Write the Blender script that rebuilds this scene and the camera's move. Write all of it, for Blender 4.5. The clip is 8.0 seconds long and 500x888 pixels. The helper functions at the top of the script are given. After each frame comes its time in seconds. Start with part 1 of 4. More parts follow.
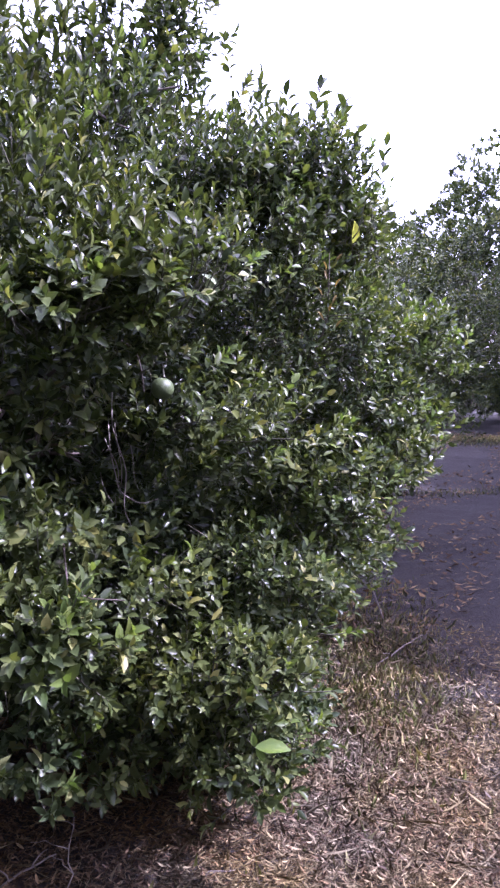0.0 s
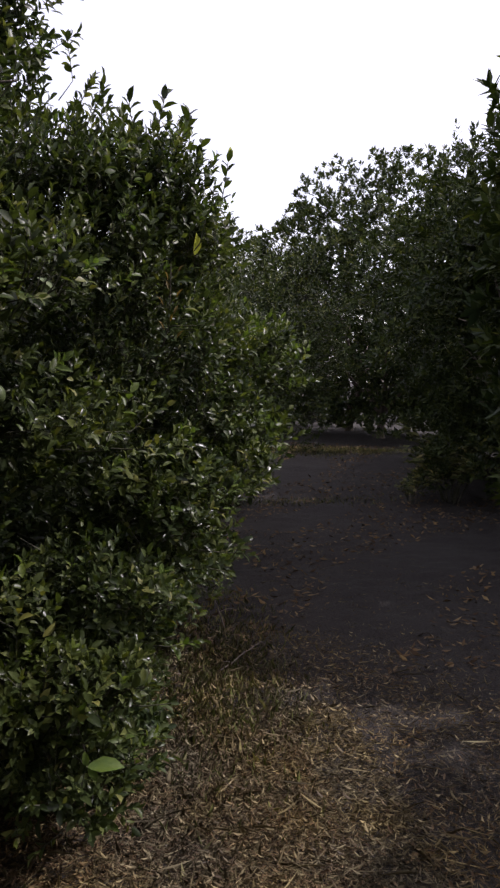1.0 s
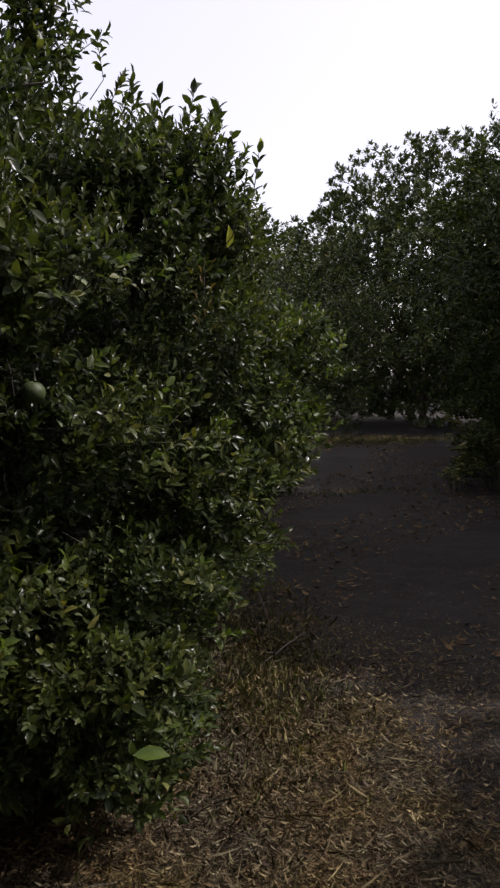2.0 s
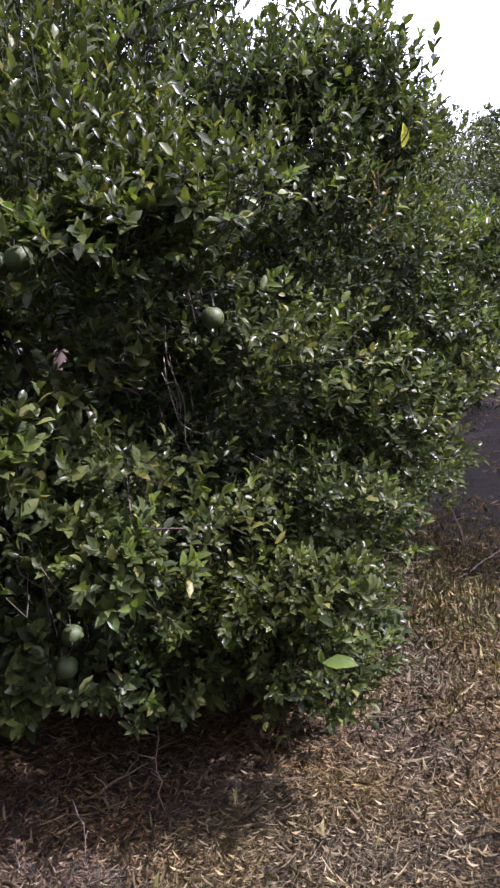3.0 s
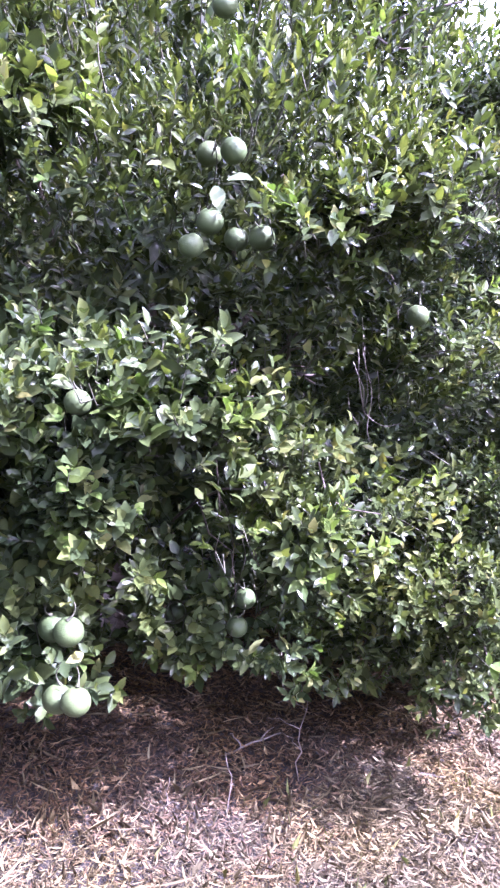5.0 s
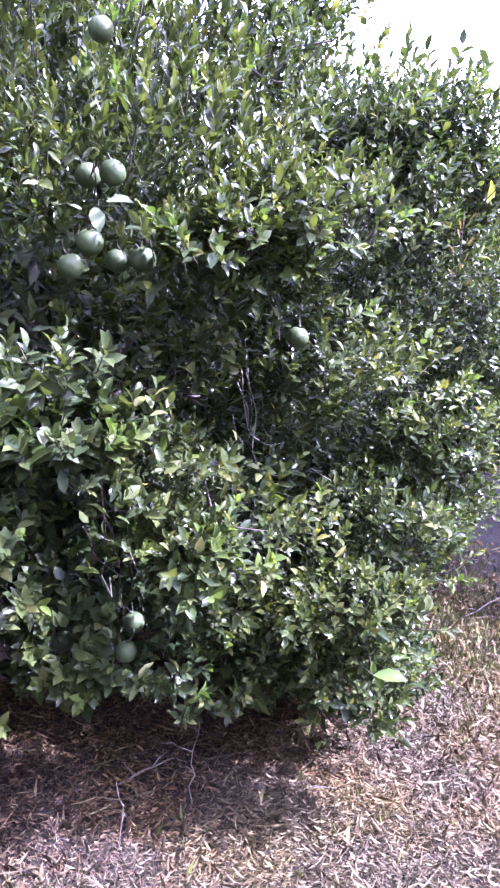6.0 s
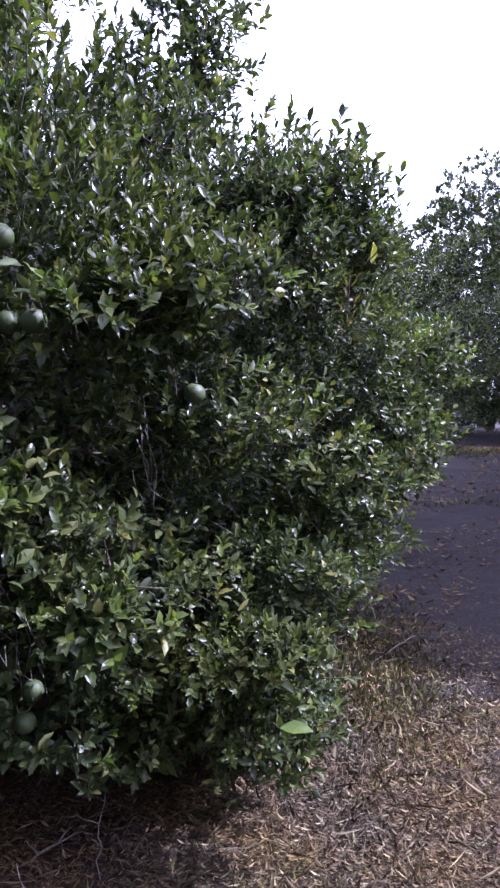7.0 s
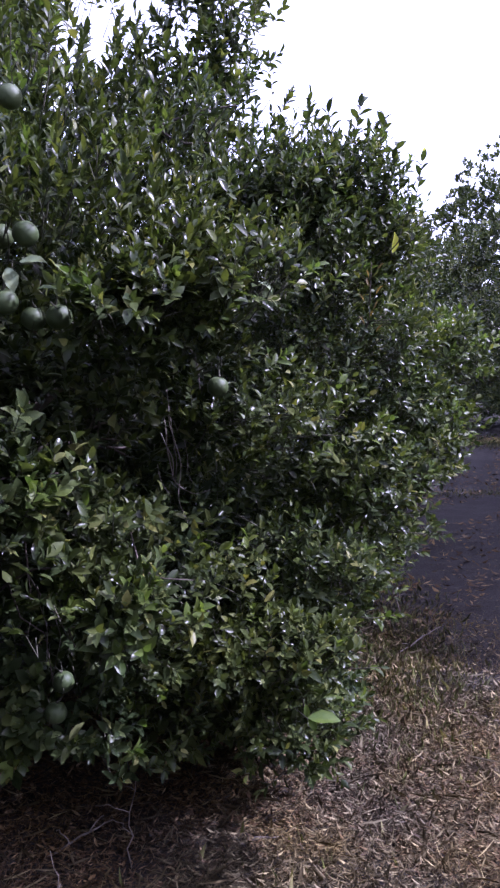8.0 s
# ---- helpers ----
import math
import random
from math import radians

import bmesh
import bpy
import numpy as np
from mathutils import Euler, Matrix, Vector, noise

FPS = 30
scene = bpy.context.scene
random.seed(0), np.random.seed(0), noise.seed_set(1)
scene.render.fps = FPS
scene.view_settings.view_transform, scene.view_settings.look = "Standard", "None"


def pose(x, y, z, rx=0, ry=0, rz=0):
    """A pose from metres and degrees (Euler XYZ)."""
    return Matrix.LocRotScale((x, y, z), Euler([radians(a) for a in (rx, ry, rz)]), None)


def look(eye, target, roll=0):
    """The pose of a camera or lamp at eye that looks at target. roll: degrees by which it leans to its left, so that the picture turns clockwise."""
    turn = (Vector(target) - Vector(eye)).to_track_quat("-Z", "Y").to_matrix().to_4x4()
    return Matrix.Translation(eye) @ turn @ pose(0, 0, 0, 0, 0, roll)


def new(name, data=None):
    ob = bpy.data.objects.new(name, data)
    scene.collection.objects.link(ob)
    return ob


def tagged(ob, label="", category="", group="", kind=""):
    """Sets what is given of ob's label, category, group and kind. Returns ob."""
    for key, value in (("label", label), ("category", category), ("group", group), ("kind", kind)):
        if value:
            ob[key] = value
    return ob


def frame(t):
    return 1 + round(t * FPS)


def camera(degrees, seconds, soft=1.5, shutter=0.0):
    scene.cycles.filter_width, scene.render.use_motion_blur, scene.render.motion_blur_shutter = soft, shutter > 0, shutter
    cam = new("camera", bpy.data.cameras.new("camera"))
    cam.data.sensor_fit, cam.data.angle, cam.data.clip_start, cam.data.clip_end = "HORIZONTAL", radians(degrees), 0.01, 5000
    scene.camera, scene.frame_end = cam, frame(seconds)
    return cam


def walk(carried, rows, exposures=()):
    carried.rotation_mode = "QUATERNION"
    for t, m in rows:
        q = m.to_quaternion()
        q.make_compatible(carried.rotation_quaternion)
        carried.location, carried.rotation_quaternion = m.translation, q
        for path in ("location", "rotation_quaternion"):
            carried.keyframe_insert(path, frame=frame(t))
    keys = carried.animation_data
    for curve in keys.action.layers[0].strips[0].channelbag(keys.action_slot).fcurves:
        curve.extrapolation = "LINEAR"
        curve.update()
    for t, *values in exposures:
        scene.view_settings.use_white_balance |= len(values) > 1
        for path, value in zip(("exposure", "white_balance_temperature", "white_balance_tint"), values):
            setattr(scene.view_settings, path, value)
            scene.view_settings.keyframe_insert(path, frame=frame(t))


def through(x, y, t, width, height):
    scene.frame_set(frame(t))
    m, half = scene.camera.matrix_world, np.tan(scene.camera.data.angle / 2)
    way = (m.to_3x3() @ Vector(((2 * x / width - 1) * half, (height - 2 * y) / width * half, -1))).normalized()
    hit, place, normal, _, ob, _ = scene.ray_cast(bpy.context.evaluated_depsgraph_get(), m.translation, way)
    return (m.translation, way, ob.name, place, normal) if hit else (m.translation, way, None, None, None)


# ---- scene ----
cam = camera(37.6, 8.0, soft=2.4)
PATH = [
    (0, (0.330, 0.168, 1.681), (0.329, 2.157, 1.476), -0.0),
    (0.5, (0.366, 0.176, 1.687), (0.616, 2.150, 1.480), 0.2),
    (1, (0.359, 0.173, 1.686), (0.768, 2.123, 1.511), 1.7),
    (1.2, (0.364, 0.175, 1.685), (0.791, 2.123, 1.527), 1.0),
    (2.3, (0.372, 0.148, 1.681), (0.575, 2.127, 1.475), -0.4),
    (2.5, (0.364, 0.136, 1.681), (0.455, 2.124, 1.478), -0.7),
    (2.7, (0.414, 0.163, 1.703), (0.290, 2.138, 1.415), -2.1),
    (3, (0.413, 0.176, 1.675), (0.184, 2.124, 1.281), -4.6),
    (3.5, (0.334, 0.152, 1.699), (0.095, 2.114, 1.394), -1.8),
    (4, (0.203, 0.124, 1.676), (-0.123, 2.065, 1.324), -0.1),
    (4.2, (0.166, 0.106, 1.676), (-0.254, 2.024, 1.296), 0.8),
    (5.3, (0.087, 0.016, 1.664), (-0.350, 1.925, 1.260), 2.9),
    (5.5, (0.090, 0.014, 1.667), (-0.273, 1.941, 1.274), 4.2),
    (6, (0.111, 0.019, 1.662), (-0.055, 1.985, 1.333), 2.7),
    (6.5, (0.137, 0.016, 1.678), (0.007, 1.997, 1.440), 1.4),
    (7, (0.162, 0.000, 1.685), (0.223, 1.990, 1.498), 1.6),
    (7.5, (0.168, 0.002, 1.686), (0.233, 1.990, 1.473), 0.3),
    (8, (0.150, -0.012, 1.680), (0.156, 1.977, 1.476), 0.7),
]
EXPOSURES = [
    (0.0, 2.07, 5170, 52), (0.5, 1.3, 5500, 48), (1.0, -0.03, 6180, 24), (1.2, -0.12, 6180, 24), (2.3, -0.32, 6440, 19), (2.7, -0.32, 6340, 19), (2.9, 0.60, 5850, 32), (3.1, 2.2, 5700, 36),
    (3.5, 2.69, 5530, 44), (4.2, 2.88, 5260, 47), (5.3, 3.67, 5040, 53), (5.7, 3.67, 5040, 53), (6.0, 3.22, 4960, 54), (6.5, 2.96, 4900, 58), (7.0, 1.57, 5070, 46), (8.0, 1.17, 5100, 46),
]
walk(cam, [(t, look(eye, target, roll)) for t, eye, target, roll in PATH], EXPOSURES)

# ---------------------------------------------------------------- daylight
SUN_AZ, SUN_EL = 87.0, 50.0
world = bpy.data.worlds.new("hazy_sky")
scene.world = world
world.use_nodes = True
wn = world.node_tree
wn.nodes.clear()
sky = wn.nodes.new("ShaderNodeTexSky")
sky.sky_type = "NISHITA"
sky.sun_disc = False
sky.sun_elevation, sky.sun_rotation = radians(SUN_EL), radians(SUN_AZ)
sky.air_density, sky.dust_density, sky.ozone_density = 1.0, 4.0, 0.0
bg = wn.nodes.new("ShaderNodeBackground")
bg.inputs["Strength"].default_value = 0.15
wo = wn.nodes.new("ShaderNodeOutputWorld")
veil = wn.nodes.new("ShaderNodeMix")  # thin white haze over the whole sky
veil.data_type, veil.blend_type = "RGBA", "ADD"
veil.inputs[0].default_value = 1.0
veil.inputs[7].default_value = (5.5, 5.2, 4.9, 1)
wn.links.new(sky.outputs[0], veil.inputs[6])
wn.links.new(veil.outputs[2], bg.inputs["Color"])
wn.links.new(bg.outputs[0], wo.inputs["Surface"])
sun_data = bpy.data.lights.new("sun", "SUN")
sun_data.energy, sun_data.angle, sun_data.color = 4.3, radians(0.7), (1.0, 0.97, 0.93)
sun = new("sun", sun_data)
az, el = radians(SUN_AZ), radians(SUN_EL)
sun_way = Vector((math.sin(az) * math.cos(el), math.cos(az) * math.cos(el), math.sin(el)))
sun.matrix_world = look(sun_way * 60, (0, 0, 0))


# ---------------------------------------------------------------- materials
class Mat:
    """A small helper round one node material."""

    def __init__(self, name):
        self.m = bpy.data.materials.new(name)
        self.m.use_nodes = True
        self.t = self.m.node_tree
        self.b = self.t.nodes["Principled BSDF"]
        self.out = self.t.nodes["Material Output"]

    def node(self, kind, **values):
        n = self.t.nodes.new(kind)
        for key, value in values.items():
            n.inputs[key.replace("_", " ")].default_value = value
        return n

    def link(self, a, b):
        self.t.links.new(a, b)

    def ramp(self, source, stops):
        r = self.t.nodes.new("ShaderNodeValToRGB")
        while len(r.color_ramp.elements) < len(stops):
            r.color_ramp.elements.new(0.5)
        for e, (p, c) in zip(r.color_ramp.elements, stops):
            e.position, e.color = p, (*c, 1)
        self.link(source, r.inputs[0])
        return r.outputs[0]

    def noise(self, scale, detail=4.0, coords="Object", rough=0.55):
        c = self.t.nodes.new("ShaderNodeTexCoord")
        n = self.node("ShaderNodeTexNoise", Scale=scale, Detail=detail, Roughness=rough)
        self.link(c.outputs[coords], n.inputs["Vector"])
        return n.outputs["Fac"]

    def mix(self, fac, a, b, mode="MIX"):
        x = self.t.nodes.new("ShaderNodeMix")
        x.data_type, x.blend_type = "RGBA", mode
        for socket, value in ((x.inputs[0], fac), (x.inputs[6], a), (x.inputs[7], b)):
            if isinstance(value, (int, float)):
                socket.default_value = value
            elif isinstance(value, tuple):
                socket.default_value = (*value, 1)
            else:
                self.link(value, socket)
        return x.outputs[2]

    def bump(self, height, strength, distance=0.01):
        n = self.node("ShaderNodeBump", Strength=strength, Distance=distance)
        self.link(height, n.inputs["Height"])
        self.link(n.outputs[0], self.b.inputs["Normal"])
        return n.outputs[0]

    def island(self):
        return self.t.nodes.new("ShaderNodeNewGeometry").outputs["Random Per Island"]

    def each(self):
        return self.t.nodes.new("ShaderNodeObjectInfo").outputs["Random"]


def leaf_material(name, stops, rough, through_colour, through, single=False, gloss=0.19):
    k = Mat(name)
    pick = k.each() if single else k.island()
    tone = k.ramp(pick, stops)
    patch = k.noise(2.3, 2.0)
    tone = k.mix(k.ramp(patch, [(0.35, (0, 0, 0)), (0.7, (1, 1, 1))]), tone, k.mix(1.0, tone, (1.3, 1.15, 0.75), "MULTIPLY"))
    speck = k.noise(160.0, 3.0)
    tone = k.mix(k.ramp(speck, [(0.45, (0, 0, 0)), (0.75, (0.5, 0.5, 0.5))]), tone, k.mix(1.0, tone, (0.6, 0.62, 0.55), "MULTIPLY"))
    k.link(tone, k.b.inputs["Base Color"])
    k.link(k.ramp(pick, [(0.0, (rough - 0.08,) * 3), (1.0, (rough + 0.12,) * 3)]), k.b.inputs["Roughness"])
    k.b.inputs["Specular IOR Level"].default_value = gloss
    k.bump(k.noise(70.0, 2.0), 0.30, 0.004)
    trans = k.node("ShaderNodeBsdfTranslucent")
    k.link(k.mix(1.0, tone, through_colour, "MULTIPLY"), trans.inputs["Color"])
    both = k.node("ShaderNodeMixShader", Fac=through)
    k.link(k.b.outputs[0], both.inputs[1])
    k.link(trans.outputs[0], both.inputs[2])
    k.link(both.outputs[0], k.out.inputs["Surface"])
    return k.m


GREENS = [(0.0, (0.018, 0.028, 0.013)), (0.35, (0.029, 0.043, 0.018)), (0.7, (0.044, 0.063, 0.024)), (0.95, (0.070, 0.090, 0.032)), (1.0, (0.135, 0.145, 0.055))]
# yellow-green of fresh leaves, which also puts sunlight into some boughs' colour
FRESH_SUNLIT = [(0.0, (0.044, 0.073, 0.020)), (0.6, (0.067, 0.101, 0.027)), (1.0, (0.100, 0.134, 0.038))]
leaf_green = leaf_material("glossy_citrus_leaf", GREENS, 0.31, (1.9, 2.0, 0.75), 0.22)
leaf_green_single = leaf_material("glossy_citrus_leaf_single", GREENS, 0.31, (1.9, 2.0, 0.75), 0.22, True)
leaf_far = leaf_material("far_citrus_leaf", GREENS, 0.45, (1.9, 2.1, 0.7), 0.14, gloss=0.14)
leaf_fresh_sunlit = leaf_material("fresh_sunlit_citrus_leaf", FRESH_SUNLIT, 0.38, (1.4, 1.6, 0.7), 0.35)
leaf_young = leaf_material("young_leaf", [(0.0, (0.070, 0.118, 0.026)), (1.0, (0.095, 0.150, 0.036))], 0.42, (1.4, 1.5, 0.8), 0.4, True)
leaf_yellow = leaf_material("yellow_leaf", [(0.0, (0.27, 0.33, 0.035)), (1.0, (0.36, 0.41, 0.05))], 0.45, (1.2, 1.2, 0.8), 0.4, True)
leaf_ochre = leaf_material("ochre_leaf", [(0.0, (0.11, 0.085, 0.025)), (1.0, (0.19, 0.145, 0.04))], 0.45, (1.2, 1.1, 0.8), 0.35, True)
leaf_pale = leaf_material("pale_leaf_underside", [(0.0, (0.10, 0.14, 0.085)), (1.0, (0.16, 0.21, 0.13))], 0.5, (1.0, 1.1, 0.8), 0.2, True)
DEAD = [(0.0, (0.0372, 0.0245, 0.0154)), (0.3, (0.0666, 0.0441, 0.0273)), (0.6, (0.1049, 0.0725, 0.0431)), (0.85, (0.1519, 0.1107, 0.0651)), (1.0, (0.2107, 0.1637, 0.0994))]
TAN = [(0.0, (0.0475, 0.0342, 0.0221)), (0.35, (0.0978, 0.0770, 0.0485)), (0.75, (0.1729, 0.1444, 0.0901)), (1.0, (0.2802, 0.2442, 0.1530))]
leaf_tan = leaf_material("bleached_dead_leaf", TAN, 0.6, (1.0, 0.95, 0.8), 0.10, gloss=0.18)
leaf_dead = leaf_material("dead_leaf", DEAD, 0.7, (1.0, 0.9, 0.7), 0.12, gloss=0.15)
leaf_dead_single = leaf_material("dead_leaf_single", DEAD, 0.62, (1.0, 0.9, 0.7), 0.12, True)
straw_dry = leaf_material("dry_straw", [(0.0, (0.0528, 0.0437, 0.0267)), (0.5, (0.0983, 0.0828, 0.0494)), (0.9, (0.1565, 0.1356, 0.0818)), (1.0, (0.2457, 0.2166, 0.1361))], 0.7, (1.0, 0.95, 0.8), 0.15, gloss=0.15)
grass_green = leaf_material("green_grass", [(0.0, (0.055, 0.070, 0.025)), (0.6, (0.11, 0.125, 0.045)), (1.0, (0.24, 0.22, 0.11))], 0.5, (1.2, 1.3, 0.8), 0.3)


def bark_material(name, dark, light):
    k = Mat(name)
    grain = k.noise(38.0, 6.0)
    tone = k.ramp(grain, [(0.3, dark), (0.75, light)])
    lichen = k.ramp(k.noise(9.0, 3.0), [(0.55, (0, 0, 0)), (0.68, (0.7, 0.7, 0.7))])
    tone = k.mix(lichen, tone, tuple(min(1, c * 1.6 + 0.03) for c in light))
    k.link(tone, k.b.inputs["Base Color"])
    k.b.inputs["Roughness"].default_value = 0.85
    k.bump(grain, 0.7, 0.01)
    return k.m


bark = bark_material("grey_brown_bark", (0.06, 0.045, 0.035), (0.19, 0.15, 0.12))
twig_bark = bark_material("twig_bark", (0.030, 0.034, 0.018), (0.085, 0.078, 0.048))
brown_twig = bark_material("brown_twig", (0.035, 0.026, 0.020), (0.105, 0.080, 0.062))
dead_wood = bark_material("bleached_dead_wood", (0.09, 0.074, 0.060), (0.21, 0.178, 0.148))


def orange_material():
    k = Mat("green_orange_peel")
    blotch = k.noise(26.0, 3.0)
    tone = k.ramp(blotch, [(0.3, (0.034, 0.052, 0.018)), (0.6, (0.060, 0.086, 0.030)), (0.85, (0.11, 0.13, 0.055))])
    tone = k.mix(k.ramp(k.each(), [(0.0, (0, 0, 0)), (1.0, (0.5, 0.5, 0.5))]), tone, (0.085, 0.105, 0.040))
    k.link(tone, k.b.inputs["Base Color"])
    k.b.inputs["Roughness"].default_value = 0.5
    k.b.inputs["Specular IOR Level"].default_value = 0.35
    c = k.t.nodes.new("ShaderNodeTexCoord")
    v = k.node("ShaderNodeTexVoronoi", Scale=420.0)
    k.link(c.outputs["Object"], v.inputs["Vector"])
    k.bump(v.outputs["Distance"], 0.35, 0.002)
    return k.m


peel = orange_material()


def soil_material():
    k = Mat("leaf_littered_soil")
    fine = k.noise(46.0, 8.0, "Object", 0.7)
    tone = k.ramp(fine, [(0.30, (0.0080, 0.0064, 0.0048)), (0.5, (0.0175, 0.0142, 0.0106)), (0.68, (0.036, 0.0295, 0.022)), (0.85, (0.085, 0.071, 0.054))])
    worn = k.ramp(k.noise(0.8, 4.0), [(0.42, (0, 0, 0)), (0.66, (0.75, 0.75, 0.75))])
    tone = k.mix(worn, tone, k.mix(1.0, tone, (0.62, 0.52, 0.46), "MULTIPLY"))
    k.link(tone, k.b.inputs["Base Color"])
    k.b.inputs["Roughness"].default_value = 0.95
    k.bump(fine, 0.9, 0.03)
    return k.m


soil = soil_material()


# ---------------------------------------------------------------- mesh helpers
def mesh_of(name, verts, faces, material, smooth=False):
    """One mesh from arrays; faces is a list of index arrays, each of one polygon size."""
    me = bpy.data.meshes.new(name)
    verts = np.asarray(verts, dtype=np.float32)
    me.vertices.add(len(verts))
    me.vertices.foreach_set("co", verts.ravel())
    loops = np.concatenate([np.asarray(f).ravel() for f in faces]).astype(np.int32)
    sizes = np.concatenate([np.full(len(f), np.asarray(f).shape[1]) for f in faces]).astype(np.int32)
    starts = np.concatenate([[0], np.cumsum(sizes)[:-1]]).astype(np.int32)
    me.loops.add(len(loops))
    me.loops.foreach_set("vertex_index", loops)
    me.polygons.add(len(sizes))
    me.polygons.foreach_set("loop_start", starts)
    if smooth:
        me.polygons.foreach_set("use_smooth", np.ones(len(sizes), dtype=bool))
    me.update(calc_edges=True)
    me.materials.append(material)
    return me


def child(name, me, parent, label="", kind=""):
    ob = new(name, me)
    ob.parent = parent
    return tagged(ob, label=label, kind=kind)


class Tubes:
    """Gathers tapered tubes along paths into one mesh."""

    def __init__(self):
        self.v, self.f, self.n = [], [], 0

    def add(self, path, radii, sides=6):
        path = np.asarray(path, dtype=float)
        count = len(path)
        tangent = np.gradient(path, axis=0)
        tangent /= np.linalg.norm(tangent, axis=1)[:, None] + 1e-9
        ref = np.array([0.31, 0.17, 0.93]) if abs(tangent[0][2]) < 0.8 else np.array([0.95, 0.2, 0.1])
        a = np.cross(tangent, ref)
        a /= np.linalg.norm(a, axis=1)[:, None] + 1e-9
        b = np.cross(tangent, a)
        ang = np.linspace(0, 2 * np.pi, sides, endpoint=False)
        ring = a[:, None, :] * np.cos(ang)[None, :, None] + b[:, None, :] * np.sin(ang)[None, :, None]
        self.v.append((path[:, None, :] + ring * np.asarray(radii)[:, None, None]).reshape(-1, 3))
        i, j = np.meshgrid(np.arange(count - 1), np.arange(sides), indexing="ij")
        p = self.n + i * sides + j
        q = self.n + i * sides + (j + 1) % sides
        self.f.append(np.stack([p, q, q + sides, p + sides], axis=-1).reshape(-1, 4))
        self.n += count * sides

    def mesh(self, name, material):
        return mesh_of(name, np.concatenate(self.v), [np.concatenate(self.f)], material, True)


def bent(start, end, sag, count=8, wobble=0.0, seed=0):
    """A curved way from start to end, bowed by sag, with some crookedness."""
    r = np.random.default_rng(seed)
    s = np.linspace(0, 1, count)[:, None]
    p = np.asarray(start) * (1 - s) + np.asarray(end) * s + np.asarray(sag) * (4 * s * (1 - s))
    w = r.normal(0, wobble, (count, 3))
    w[0] = 0
    return p + w


# leaf shapes: along +Y, face up +Z
LEAF_V = np.array([(0, 0, 0), (-.12, .14, .035), (0, .14, -.01), (.12, .14, .035), (-.225, .42, .085), (0, .42, -.01), (.225, .42, .085), (-.17, .74, .045), (0, .74, -.045), (.17, .74, .045), (0, 1, -.13)])
LEAF_T = np.array([(0, 2, 1), (0, 3, 2), (7, 8, 10), (8, 9, 10)])
LEAF_Q = np.array([(1, 2, 5, 4), (2, 3, 6, 5), (4, 5, 8, 7), (5, 6, 9, 8)])
MID_V = np.array([(0, 0, 0), (-.205, .32, .07), (0, .32, -.01), (.205, .32, .07), (-.185, .68, .055), (0, .68, -.035), (.185, .68, .055), (0, 1, -.13)])
MID_T = np.array([(0, 2, 1), (0, 3, 2), (4, 5, 7), (5, 6, 7)])
MID_Q = np.array([(1, 2, 5, 4), (2, 3, 6, 5)])
LITE_V = np.array([(0, 0, 0), (-.19, .48, .03), (.19, .48, .03), (0, 1, -.06)])
LITE_T = np.array([(0, 3, 1), (0, 2, 3)])


def unit(v):
    return v / (np.linalg.norm(v, axis=-1, keepdims=True) + 1e-9)


def leaf_frames(at, way, face, size, broad=1.0):
    y = unit(way)
    z = unit(face - y * np.sum(face * y, axis=1, keepdims=True))
    x = np.cross(y, z)
    return at, x * (size * broad)[:, None], y * size[:, None], z * size[:, None]


def leaves_mesh(name, frames, material, lite=False, curl=None, mid=False):
    at, x, y, z = frames
    tv = LITE_V if lite else MID_V if mid else LEAF_V
    tri, quad = (MID_T, MID_Q) if mid else (LEAF_T, LEAF_Q)
    n, k = len(at), len(tv)
    v = at[:, None, :] + tv[None, :, 0:1] * x[:, None, :] + tv[None, :, 1:2] * y[:, None, :]
    lift = tv[None, :, 2:3] if curl is None else tv[None, :, 2:3] + curl[:, None, None] * (tv[None, :, 1:2] - 0.4) ** 2
    v = v + lift * z[:, None, :]
    base = (np.arange(n) * k)[:, None, None]
    faces = [(LITE_T[None] + base).reshape(-1, 3)] if lite else [(tri[None] + base).reshape(-1, 3), (quad[None] + base).reshape(-1, 4)]
    return mesh_of(name, v.reshape(-1, 3), faces, material, not lite)


def lumps(p, seed, scale):
    """A soft random field over points, about -1 to 1."""
    r = np.random.default_rng(seed)
    total = np.zeros(len(p))
    for _ in range(7):
        k = r.normal(0, 1, 3)
        k *= scale * r.uniform(0.6, 1.7) / np.linalg.norm(k)
        total += np.sin(p @ k + r.uniform(0, 6.28))
    return total / 2.6


